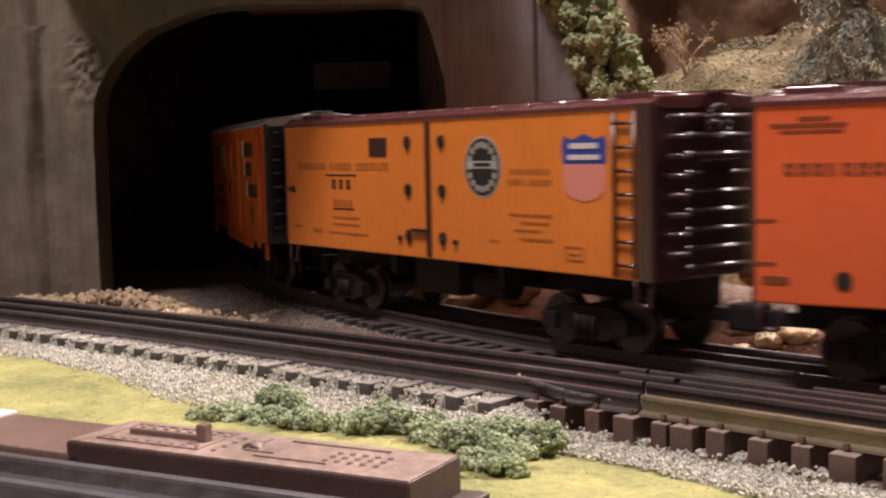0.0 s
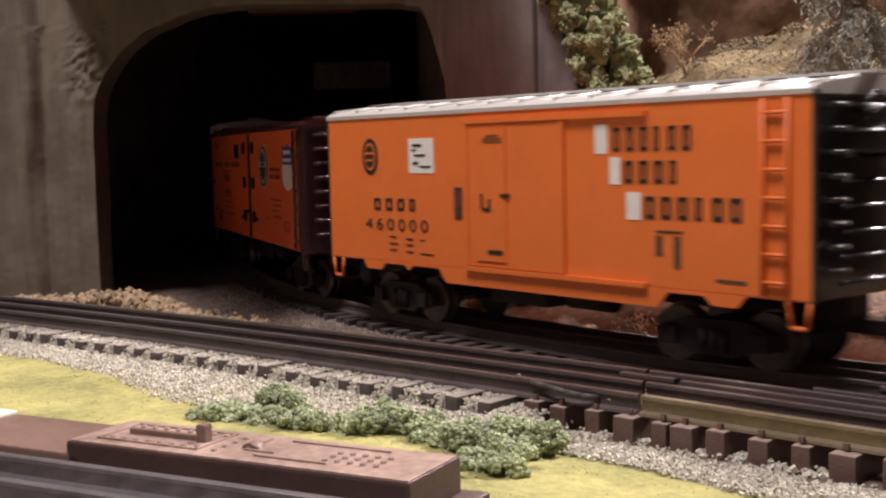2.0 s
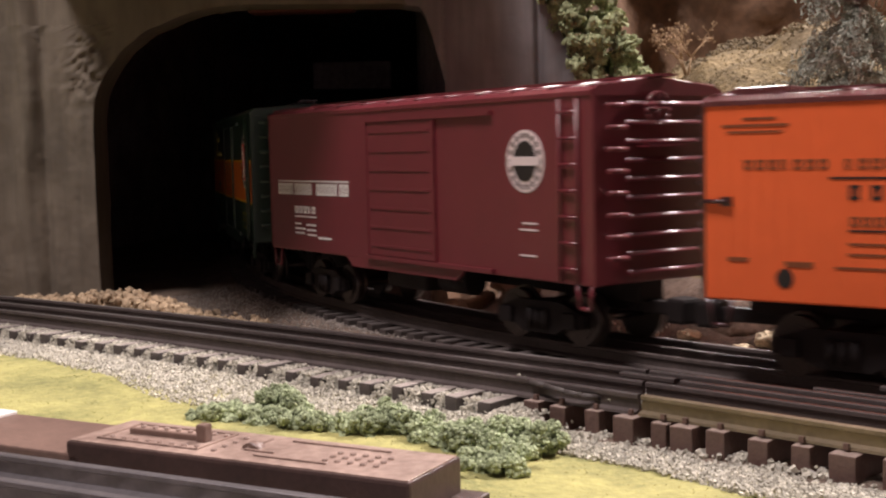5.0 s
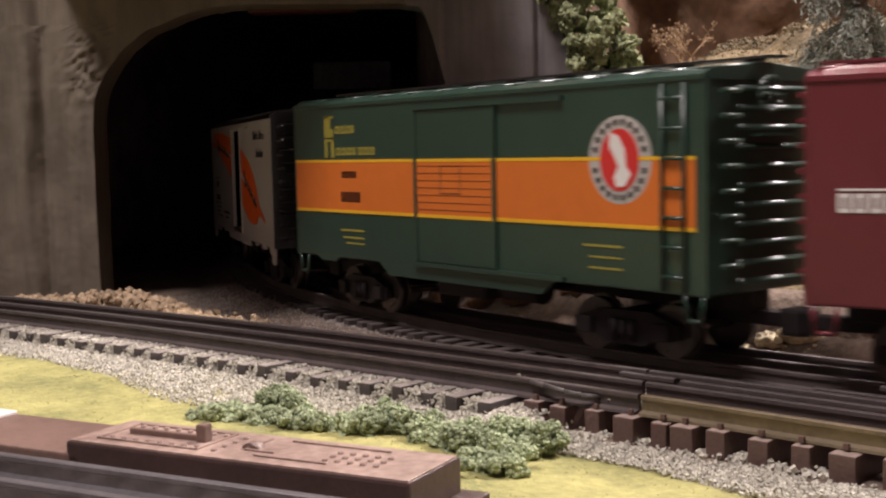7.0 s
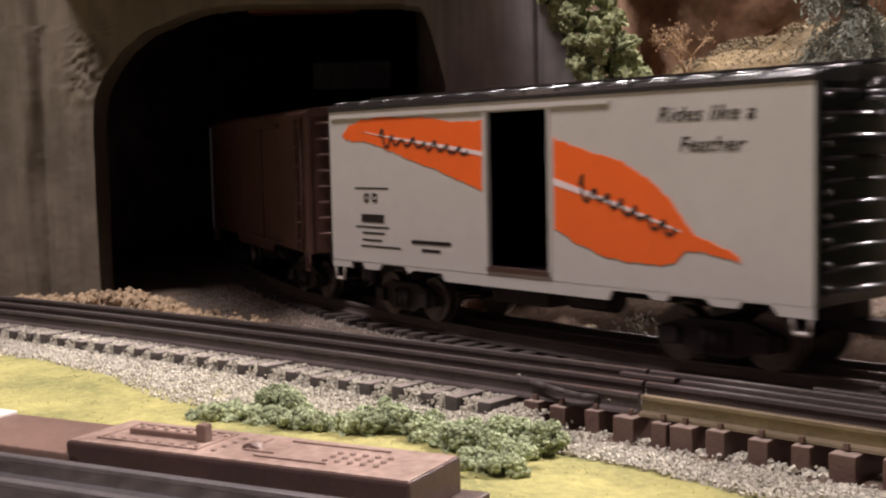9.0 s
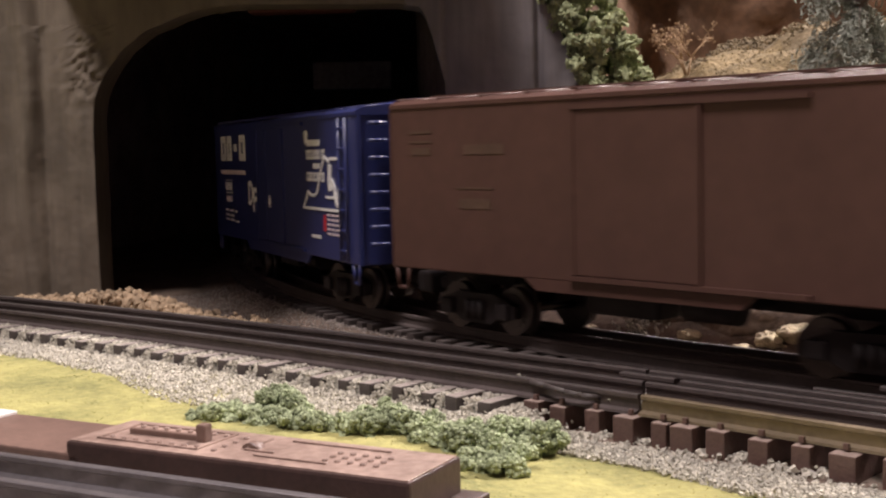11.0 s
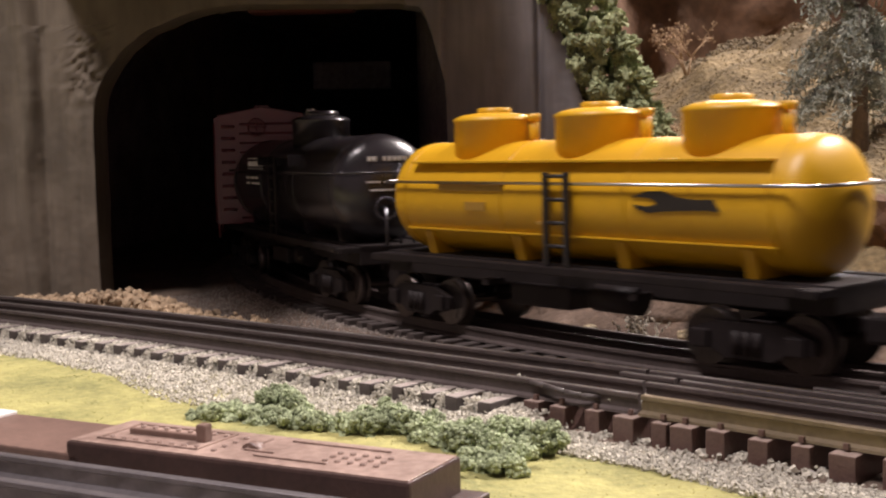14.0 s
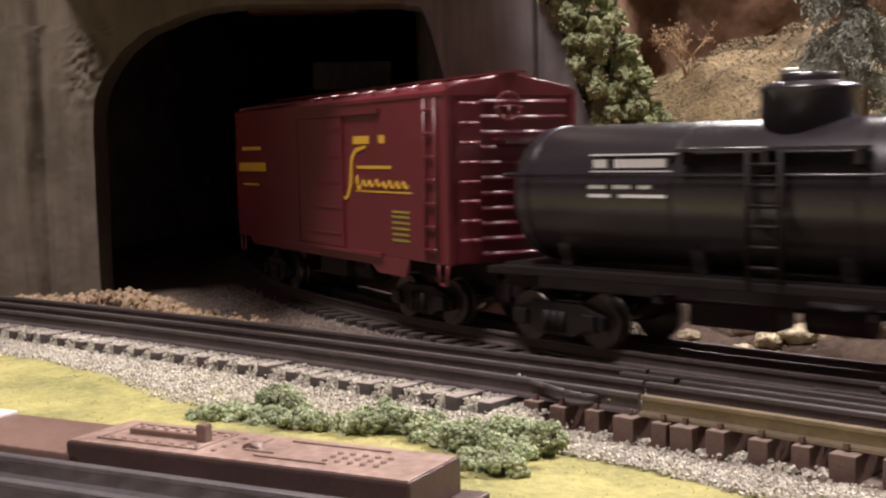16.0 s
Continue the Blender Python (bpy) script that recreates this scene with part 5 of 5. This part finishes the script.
car = boxcar("boxcar", "dark green steel boxcar with an orange band and round emblem", 0.267, W, 0.0256, 0.0985, M["green"], M["green"], M["green"], ribs=11, roof_ribs=11, roof_h=0.0065, board=M["black"], board_up=0.0014,
             side_lad=((0.1160, 0.1258, M["green"]),), skirt=[(-.116, .0258), (-.110, .0235), (-.098, .0235), (-.094, .0258), (-.060, .0258), (-.052, .0200), (.052, .0200), (.060, .0258), (.1, .0262)])
bars(car, W, M["stripe"], (-133.2, 130, 48.6, 71.4), name="orange_band")
bars(car, W, M["yellow_line"], (-133.2, 130, 71.0, 72.3), (-133.2, 130, 47.2, 48.6), name="yellow_line", t=0.00035)
slab_door(car, W, M["green"], -.0285, .0255, .0280, .0930, 0)
bars(car, W, M["stripe"], (-27.3, 24.3, 48.6, 71.4), name="orange_band", t=0.0010)
bars(car, W, M["yellow_line"], (-27.3, 24.3, 71.0, 72.3), (-27.3, 24.3, 47.2, 48.6), name="yellow_line", t=0.0011)
bars(car, W, M["end_brown"], *[(-27, 23, z, z + 0.25) for z in (50.5, 53.6, 56.7, 59.8, 62.9, 66.0, 69.1)], (-10, 3.5, 57.5, 57.9), (-10, 3.5, 69, 69.4), (-10.2, -9.8, 57.5, 69.4), (3.3, 3.7, 57.5, 69.4), t=0.0011)
bars(car, W, M["gilt"], (-105, -99.5, 82.9, 93.1), (-105, -97, 92, 93.1), (-100.5, -97, 83, 87), (-105, -102.5, 73.4, 82.2), (-102.5, -96.5, 81, 82.2), (-99, -96.5, 73.4, 82.2))
blocks(car, W, M["gilt"], -95, -76, 84.6, 88.2, 4)
blocks(car, W, M["gilt"], -94.5, -60, 74.4, 78, 7)
bars(car, W, M["end_brown"], (-90, -77, 63.6, 66.8), (-91, -74, 52.3, 57.2))
bars(car, W, M["gilt"], (-92, -72, 38.6, 39.4), (-90, -72, 35.2, 36), (-88, -72, 32.6, 33.2), (76, 96, 40, 40.8), (79, 96, 36, 36.6), (79, 96, 32, 32.7))
outline(car, W, M["silver"], oval(95.2, 71.2, 15.4, 15.6, 36), label="silver ring of the round emblem")
outline(car, W, M["red"], oval(95.2, 71.2, 9.6, 11.0), t=0.0005)
outline(car, W, M["white"], [(91, 81), (95, 79.5), (98, 75), (98.6, 69), (101, 66), (98, 62), (94, 61.6), (92.6, 65), (95, 69), (92.6, 73), (90.5, 76)], t=0.0007)
bm = bmesh.new()
for k in range(22):
    a = 2 * math.pi * k / 22
    if k in (0, 11):
        continue
    x, z = 0.0952 + 0.0126 * math.cos(a), 0.0712 + 0.0133 * math.sin(a)
    box(bm, x - 0.0010, x + 0.0010, -W / 2 - 0.0005, -W / 2, z - 0.0010, z + 0.0010)
pieces("emblem_mark", bm, M["ink"], car)
CARS.append((car, -1.2076))

car = boxcar("boxcar", "silver boxcar with an orange feather and open door", 0.264, W, 0.0250, 0.0958, M["silver"], M["black"], M["black"], ribs=10, end_lad=False, roof_ribs=14, roof_h=0.0070, door=(-0.0190, 0.0160, 0.0288, 0.0905),
             skirt=[(-.132, .0255), (-.132, .0222), (-.1165, .0222), (-.1165, .0250), (-.108, .0250), (-.106, .0222), (-.0955, .0222), (-.093, .0250), (-.076, .0250), (-.0735, .0222), (-.069, .0238), (-.050, .0238), (-.048, .0205),
                    (.046, .0205), (.048, .0242), (.064, .0242), (.067, .0224), (.073, .0224), (.075, .0246), (.090, .0246), (.093, .0224), (.103, .0224), (.105, .0248), (.116, .0248), (.119, .0215), (.132, .0215), (.132, .0255)], steps=M["silver"])
outline(car, W, M["feather"], barbed([(-121.5, 83.5), (-116, 88), (-106, 90.6), (-90, 91.3), (-60, 90.2), (-40, 87.6), (-22, 87.6), (-22.5, 58.8), (-45, 65.5), (-75, 73.2), (-100, 80.0), (-114, 80.6)]), "feather", label="orange painted feather")
outline(car, W, M["feather"], barbed([(19, 80), (30, 76.5), (54, 70.6), (66, 64.5), (74.4, 58.6), (81, 51), (86, 45.6), (96, 42.4), (104, 39.4), (104.5, 37.4), (92, 39.6), (82, 40.0), (77, 35.6), (70, 34.4), (57, 34.6), (44.6, 36.2), (30, 40.4), (19, 45)]), "feather")
outline(car, W, M["pale"], [(-106, 85.2), (-80, 81.9), (-50, 78.6), (-22, 75.0), (-22, 73.2), (-50, 77.2), (-80, 81.0)], "quill", t=0.0005)
outline(car, W, M["pale"], [(19, 64.6), (50, 56.4), (80, 47), (80, 46.4), (50, 54.8), (19, 62.0)], "quill", t=0.0005)
scribble(car, W, M["ink"], -92, 82.0, -31, 75.0, 8, 4.2, 1.0)
scribble(car, W, M["ink"], 32, 62.0, 77, 47.0, 7, 4.8, 1.0)
words(car, W, M["ink"], "Rides like a", 69.5, 84.0, 7.2, 0.25, fit=41)
words(car, W, M["ink"], "Feather", 79.0, 73.8, 7.2, 0.25, fit=28)
bars(car, W, M["ink"], (-112, -86.5, 59.0, 59.7), (-112, -86.5, 41.4, 42.1))
blocks(car, W, M["ink"], -105, -92.5, 53, 57, 2, (), 0.6)
bars(car, W, M["truck"], (-107.5, -90, 43.9, 47.5), (-70, -43, 35.6, 37.2), (-63, -50, 32.4, 33.6), (-107, -90, 38.6, 39.4), (-107, -92, 35.4, 36.2), (-108, -78, 32.6, 33.3))
bm = bmesh.new()
for x in (-0.0196, 0.0166):
    box(bm, x - 0.0006, x + 0.0006, -W / 2 - 0.0008, -W / 2, 0.0270, 0.0915)
pieces("door_frame", bm, M["silver"], car)
bm = bmesh.new()
box(bm, -0.020, 0.017, -W / 2 - 0.0008, -W / 2 + 0.003, 0.0268, 0.0288)
part("door_sill", bm, M["end_brown"], car, "dark sill of the open door")
bm = bmesh.new()
box(bm, -0.130, 0.048, -W / 2 - 0.0010, -W / 2, 0.0912, 0.0922)
part("door_track", bm, M["silver"], car)
CARS.append((car, -1.5))

car = boxcar("boxcar", "dull brown steel boxcar with faded lettering", 0.260, W, 0.0256, 0.0950, M["brown_car"], M["brown_car"], M["brown_car"], roof_h=0.0058, ribs=10, roof_ribs=10, side_lad=((0.1135, 0.1235, M["brown_car"]),),
             skirt=[(-.052, .0258), (-.046, .0212), (.046, .0212), (.052, .0258)])
slab_door(car, W, M["brown_car"], -.0260, .0300, .0285, .0895, 0)
bars(car, W, M["faded_ink"], (-118, -104, 83, 84.2), (-118, -104, 79, 80), (-117, -105, 74, 77))
bars(car, W, M["faded_ink"], (-85, -62, 74, 78), (-90, -68, 60, 60.6), (-88, -70, 52, 56))
CARS.append((car, -1.7800))

W = 0.0662
car = boxcar("boxcar", "dark blue steel boxcar with white lettering and map", 0.268, W, 0.0238, 0.0938, M["blue"], M["blue"], M["blue"], ribs=9, roof_ribs=16, roof_h=0.0070, side_lad=((0.1130, 0.1225, M["blue"]),),
             skirt=[(-.062, .0242), (-.056, .0192), (.056, .0192), (.062, .0242)])
slab_door(car, W, M["blue"], -.0310, .0185, .0270, .0895, 0)
bars(car, W, M["blue"], (-14, -12.6, 27, 89.5), name="door_seam", t=0.0013)
for x0, x1 in ((-118.6, -106), (-103.5, -91.5), (-73, -59.5)):
    hollow(car, W, M["white"], x0, x1, 71.8, 87.3, 4.4)
bars(car, W, M["white"], (-86, -79, 77.5, 82.0))
bars(car, W, M["pale"], (-120, -60, 63.4, 66.0))
blocks(car, W, M["white"], -110, -92, 53.4, 58.4, 4)
blocks(car, W, M["pale"], -108, -93.5, 46.2, 49.8, 5)
bars(car, W, M["white"], (-109, -92, 51.6, 52.1), (-109, -92, 59.3, 59.8))
bars(car, W, M["white"], (-111, -103, 40.2, 41.5), (-100, -91, 40, 41.3), (-88, -83, 39.8, 41.1), (-111, -103, 37.2, 38.4), (-100, -91, 37, 38.2), (-111, -104, 34.4, 35.6), (-100, -91, 34.2, 35.4), (-88, -79, 33.6, 34.8))
words(car, W, M["white"], "D", -55.4, 46.2, 19.0, 0.12, fit=11, bold=0.55)
words(car, W, M["white"], "F", -45.6, 42.6, 19.0, 0.12, fit=9.6, bold=0.55)
outline(car, W, M["white"], oval(-6.2, 49.2, 2.0, 2.0, 14), "emblem", t=0.0014)
bars(car, W, M["white"], (-7.6, -4.8, 51.6, 52.4), (-7.6, -4.8, 46.0, 46.8), t=0.0014)
bars(car, W, M["white"], (62, 82, 79.2, 82.4), (58, 62.5, 80.5, 87))
blocks(car, W, M["white"], 60.5, 90, 72.6, 77.4, 5, (), 0.8)
bars(car, W, M["white"], (71, 81, 68.0, 70.6))
blocks(car, W, M["white"], 60.3, 89, 61.6, 66.2, 5, (), 0.8)


def strokes(material, w, *pts):
    for (x0, z0), (x1, z1) in zip(pts, pts[1:]):
        d = math.hypot(x1 - x0, z1 - z0)
        nx_, nz_ = -(z1 - z0) / d * w / 2, (x1 - x0) / d * w / 2
        outline(car, W, material, [(x0 + nx_, z0 + nz_), (x0 - nx_, z0 - nz_), (x1 - nx_, z1 - nz_), (x1 + nx_, z1 + nz_)], "map_line", t=0.0005)


strokes(M["white"], 1.3, (109, 48.0), (53.6, 48.0), (58.5, 52.2), (61.9, 56.6), (66, 54.8), (72, 54.4), (76.5, 56.2), (79.5, 61), (83, 66.5), (86.5, 71.2), (90, 73.6), (96, 71.2))
strokes(M["white"], 1.5, (96, 72.9), (110.2, 72.9))
strokes(M["white"], 4.2, (97.2, 70), (96, 62), (97, 57.5))
strokes(M["white"], 2.6, (99, 62.5), (103, 58.5), (104.5, 53.5), (107, 50.4))
strokes(M["white"], 2.0, (110.8, 61), (107, 54))
strokes(M["white"], 1.3, (90, 54.2), (101, 54.2))
for i, j in product(range(3), range(5)):
    bars(car, W, M["pale"], (91 + i * 6.4, 95.2 + i * 6.4, 35.8 + j * 2.3, 36.9 + j * 2.3))
bars(car, W, M["red"], (85.4, 88.8, 37.4, 45.4))
bars(car, W, M["white"], (65.7, 80.4, 33.2, 34.9))
CARS.append((car, -2.0627))


# ---- tank cars ----
def lathe(bm, prof, axis, seg=40):
    """prof: (along, radius); axis 'x' or 'z'. Returns its verts."""
    rings = []
    for u, r in prof:
        ring = []
        for k in range(seg):
            a = 2 * math.pi * k / seg
            c = (u, r * math.cos(a), r * math.sin(a)) if axis == "x" else (r * math.cos(a), r * math.sin(a), u)
            ring.append(bm.verts.new(c))
        rings.append(ring)
    for r, q in zip(rings, rings[1:]):
        for k in range(seg):
            bm.faces.new((r[k], r[(k + 1) % seg], q[(k + 1) % seg], q[k])).smooth = True
    bm.faces.new(rings[0][::-1])
    bm.faces.new(rings[-1])
    bmesh.ops.recalc_face_normals(bm, faces=bm.faces)
    return [v for r in rings for v in r]


def tank_car(label, L, R, zc, shell, domes, dome_r, dome_top, steel_rail, black):
    car = thing("tank_car", label, "railway tank car", "cars of the train")
    h = L / 2
    bm = bmesh.new()
    vs = lathe(bm, [(-h - .012 * math.cos(t), R * math.sin(t) if t > 0 else 0.0005) for t in [i * math.pi / 16 for i in range(0, 9)]]
               + [(h + .012 * math.cos(t), max(0.0005, R * math.sin(t))) for t in [i * math.pi / 16 for i in range(8, -1, -1)]], "x")
    bmesh.ops.translate(bm, verts=vs, vec=(0, 0, zc))
    part("tank", bm, shell, car)
    for x in (-h + 0.004, -h / 3, h / 3, h - 0.004):
        bm = bmesh.new()
        vs = lathe(bm, [(x - 0.0006, R), (x - 0.0006, R + 0.0003), (x + 0.0006, R + 0.0003), (x + 0.0006, R)], "x")
        bmesh.ops.translate(bm, verts=vs, vec=(0, 0, zc))
        part("seam", bm, shell, car)
    for x in domes:
        bm = bmesh.new()
        t = dome_top
        vs = lathe(bm, [(zc + R * 0.7, dome_r), (t - 0.0042, dome_r), (t - 0.0036, dome_r + 0.0006), (t - 0.0026, dome_r + 0.0004), (t - 0.0010, dome_r * 0.82), (t, dome_r * 0.45), (t, 0.0005)], "z", 32)
        bmesh.ops.translate(bm, verts=vs, vec=(x, 0, 0))
        dome = part("dome", bm, shell, car)
        bm = bmesh.new()
        k = 0.62 if black else 0.42
        vs = lathe(bm, [(t - 0.002, dome_r * k), (t + 0.0018, dome_r * k), (t + 0.0022, dome_r * (k - 0.06)), (t + 0.0022, 0.0005)], "z", 24)
        bmesh.ops.translate(bm, verts=vs, vec=(x, 0, 0))
        part("lid", bm, shell, dome)
        bm = bmesh.new()
        xv, yv = (x + dome_r + 0.003, 0.004) if not black else (x - 0.006, -0.004)
        z0 = zc + R * 0.85 if not black else t - 0.001
        rod(bm, (xv, yv, z0), (xv, yv, t + (0.0025 if black else -0.003)), 0.0022, 12)
        rod(bm, (xv, yv, t + (0.0018 if black else -0.0042)), (xv, yv, t + (0.0040 if black else -0.0010)), 0.0028, 12)
        part("valve", bm, shell if not black else M["steel"], dome)
    # frame and running boards
    bm = bmesh.new()
    box(bm, -h - 0.016, h + 0.016, -0.0180, 0.0180, 0.0205, 0.0302, 0.0006)
    for s in (-1, 1):
        box(bm, min(s * (h - 0.002), s * (h + 0.016)), max(s * (h - 0.002), s * (h + 0.016)), -0.0285, 0.0285, 0.0265, 0.0295, 0.0005)
        box(bm, -h - 0.010, h + 0.010, min(s * 0.0235, s * 0.0290), max(s * 0.0235, s * 0.0290), 0.0268, 0.0300, 0.0004)
    part("frame", bm, M["truck"], car, "black running-board frame")
    for x in (-h + 0.016, -0.028, 0.028, h - 0.016):
        bm = bmesh.new()
        prism(bm, [(-0.0165, 0.0285), (0.0165, 0.0285), (0.0200, zc - R * 0.60), (0.0, zc - R * 0.90), (-0.0200, zc - R * 0.60)], x - 0.0028, x + 0.0028)
        for v in bm.verts:
            v.co = Vector((v.co.y, v.co.x, v.co.z))
        bmesh.ops.recalc_face_normals(bm, faces=bm.faces)
        part("saddle", bm, shell, car)
    bm = bmesh.new()
    zr = zc + R * 0.30
    y = R + 0.0012
    for s in (-1, 1):
        rod(bm, (-h - 0.006, s * y, zr), (h + 0.006, s * y, zr), 0.0006, 8)
        rod(bm, (s * (h + 0.0125), -y + 0.006, zr), (s * (h + 0.0125), y - 0.006, zr), 0.0006, 8)
        for q in (-1, 1):
            rod(bm, (s * (h + 0.006), q * y, zr), (s * (h + 0.0125), q * (y - 0.006), zr), 0.0006, 8)
        for k in range(7):
            x = -h + 0.006 + (2 * h - 0.012) * k / 6
            rod(bm, (x, s * (R * 0.93), zr), (x, s * y, zr), 0.0005, 6)
    part("handrail", bm, steel_rail, car, "thin wire handrail")
    running_gear(car, L + 0.034, 0.0215, shell)
    return car


YB = 0.2020
car = tank_car("bright yellow three-dome tank car on a black frame", YB, 0.0242, 0.0548, M["yellow"], (-0.0620, 0.0, 0.0640), 0.0176, 0.0915, M["steel"], False)
W = 0.0516
bm = bmesh.new()
box(bm, -0.0925, 0.0955, -0.0232, -0.0160, 0.0702, 0.0712, 0.0002)
part("side_ledge", bm, M["yellow"], car)
bm = bmesh.new()
for x in (-0.0040, 0.0070):
    box(bm, x - 0.0012, x + 0.0012, -0.0276, -0.0258, 0.030, 0.0665, 0.0003)
for z in (0.038, 0.047, 0.056, 0.0650):
    rod(bm, (-0.004, -0.0270, z), (0.007, -0.0270, z), 0.0008, 6)
pieces("ladder_bar", bm, M["ink"], car, "black ladder bar")
bm = bmesh.new()
prism(bm, [(x / 1000, z / 1000) for x, z in [(38, 57.5), (44, 59.6), (52, 59.9), (58, 57.8), (66, 57.0), (74, 57.2), (77, 53.0), (71, 53.4), (60, 53.0), (52, 52.6), (46, 51.9), (41, 53.2), (38.6, 54.8), (45, 54.2), (50, 55.4), (47, 57.2), (42, 57.6)]], -0.0247, -0.0180)
part("emblem", bm, M["ink"], car, "black running animal emblem")
bm = bmesh.new()
for x0, x1, z0, z1 in ((-72, -32, 58.6, 61.4), (-55, -42, 50.5, 54.0), (-12, -6, 46, 47)):
    box(bm, x0 / 1000, x1 / 1000, -0.0246, -0.0180, z0 / 1000, z1 / 1000)
pieces("lettering", bm, M["tank_ink"], car)
bm = bmesh.new()
box(bm, -0.0975, 0.0975, -0.0218, -0.0160, 0.0412, 0.0420, 0.0002)
part("side_ledge", bm, M["yellow"], car)
CARS.append((car, -2.3330))

car = tank_car("black single-dome tank car with white lettering", 0.2080, 0.0268, 0.0575, M["tank_black"], (0.0050,), 0.0165, 0.0972, M["tank_black"], True)
bm = bmesh.new()
for i in range(10):
    if i != 2:
        box(bm, (-68 + i * 3.2) / 1000, (-65.8 + i * 3.2) / 1000, -0.0258, -0.0200, 0.0682, 0.0712)
for x0, x1, z0, z1 in ((-70, -34, 72.6, 73.1), (-70, -34, 66.6, 67.1), (-70, -62, 60.6, 62), (-59, -51, 60.6, 62), (-48, -42, 60.6, 62), (-70, -60, 57.4, 58.6), (-56, -36, 57.4, 58.6)):
    y = -0.0262 if z0 < 66 else -0.0250
    box(bm, x0 / 1000, x1 / 1000, -0.0268 if z0 < 66 else -0.0256, -0.0200, z0 / 1000, z1 / 1000)
pieces("lettering", bm, M["white"], car)
bm = bmesh.new()
for i in range(8):
    if i != 2:
        box(bm, 0.104, 0.1145, -0.0105 + i * 0.0026, -0.0088 + i * 0.0026, 0.0712, 0.0734)
for y0, y1, z in ((-0.0120, -0.0050, 0.0605), (-0.0030, 0.0080, 0.0605), (-0.0100, 0.0060, 0.0565)):
    box(bm, 0.104, 0.1162, y0, y1, z, z + 0.0008)
pieces("lettering", bm, M["white"], car)
bm = bmesh.new()
c = Vector((0.1205, -0.004, 0.0480))
for k in range(16):
    a, b = k * math.pi / 8, (k + 1) * math.pi / 8
    rod(bm, c + Vector((0, 0.0055 * math.cos(a), 0.0055 * math.sin(a))), c + Vector((0, 0.0055 * math.cos(b), 0.0055 * math.sin(b))), 0.0006, 5)
rod(bm, c, c - Vector((0, 0, 0.019)), 0.0008, 6)
rod(bm, c, c - Vector((0.008, 0, 0)), 0.0008, 6)
part("brake_wheel", bm, M["tank_black"], car)
bm = bmesh.new()
box(bm, -0.030, 0.038, -0.0300, -0.0225, 0.0735, 0.0748, 0.0003)
for x in (-0.028, 0.004, 0.036):
    box(bm, x - 0.001, x + 0.001, -0.0295, -0.0225, 0.0690, 0.0740)
part("dome_platform", bm, M["tank_black"], car)
bm = bmesh.new()
for x in (-0.0020, 0.0100):
    rod(bm, (x, -0.0296, 0.0300), (x, -0.0296, 0.0738), 0.0009, 6)
for i in range(6):
    rod(bm, (-0.0020, -0.0296, 0.0350 + i * 0.0068), (0.0100, -0.0296, 0.0350 + i * 0.0068), 0.0007, 6)
pieces("ladder_bar", bm, M["truck"], car)
bm = bmesh.new()
for i in range(5):
    z = 0.0440 + i * 0.0060
    rod(bm, (0.1185, 0.0040, z), (0.1185, 0.0110, z), 0.0008, 8)
for y in (0.0040, 0.0110):
    rod(bm, (0.1185, y, 0.0290), (0.1185, y, 0.0700), 0.0007, 8)
pieces("ladder_bar", bm, M["tank_black"], car)
CARS.append((car, -2.5930))

W = 0.0640
car = boxcar("boxcar", "dark red steel boxcar with yellow script lettering", 0.2566, W, 0.0284, 0.0995, M["maroon"], M["maroon"], M["maroon"], ribs=11, roof_ribs=11, roof_h=0.0105, side_lad=((0.1120, 0.1215, M["maroon"]),),
             skirt=[(-.110, .0286), (-.104, .0240), (.056, .0240), (.062, .0205), (.090, .0205), (.094, .0286)])
slab_door(car, W, M["maroon"], -.0300, .0260, .0300, .0930, 5)
bars(car, W, M["gold"], (38, 56, 79.5, 83.2), (66, 72, 79.5, 83.2), (42, 78, 68, 69.4), (12, 26, 69, 70.6), (14, 30, 53, 54.8))
outline(car, W, M["gold"], [(28, 53), (32, 54), (36, 60), (38, 72), (42, 75.5), (52, 77.5), (52, 78.8), (41, 77.6), (35.6, 73.6), (33.4, 61), (30.4, 55.4)], "lettering", t=0.0005)
scribble(car, W, M["gold"], 40, 61.5, 95, 60.8, 8, 3.6, 1.1, 0.0005)
bars(car, W, M["gold"], (40, 98, 57.2, 57.9), (14, 17, 61, 67))
bars(car, W, M["gilt"], *[(78, 95, z, z + 0.9) for z in (36, 38.6, 41.2, 43.8, 46.4, 48.6)])
bars(car, W, M["gold"], (-118, -88, 78, 80), (-124, -80, 66, 71), (-118, -92, 58, 59))
CARS.append((car, -2.8515))

KNOTS = ((0, 0), (2, .3423), (4, .6772), (6.5, 1.0909), (9, 1.5044), (11.5, 1.9212), (14, 2.349), (16, 2.6974))


def gone(t):
    """How far the train has run by t seconds."""
    return float(np.interp(t, [k[0] for k in KNOTS], [k[1] for k in KNOTS]))


def motions():
    for car, c in CARS:
        rows = []
        for i in range(33):
            t = i * 0.5
            s = c + gone(t)
            x1, y1, _ = track(s - 0.086)
            x2, y2, _ = track(s + 0.086)
            rows.append((t, pose((x1 + x2) / 2, (y1 + y2) / 2, ZT, 0, 0, math.degrees(math.atan2(y2 - y1, x2 - x1)))))
        walk(car, rows)
    # the wheels roll along
    turns = [(2 * i / 30, math.degrees(gone(2 * i / 30) / WHEEL_R)) for i in range(241)]
    for w, x in WHEELSETS:
        walk(w, [(t, pose(x, 0, WHEEL_R, 0, d % 360, 0)) for t, d in turns])


motions()
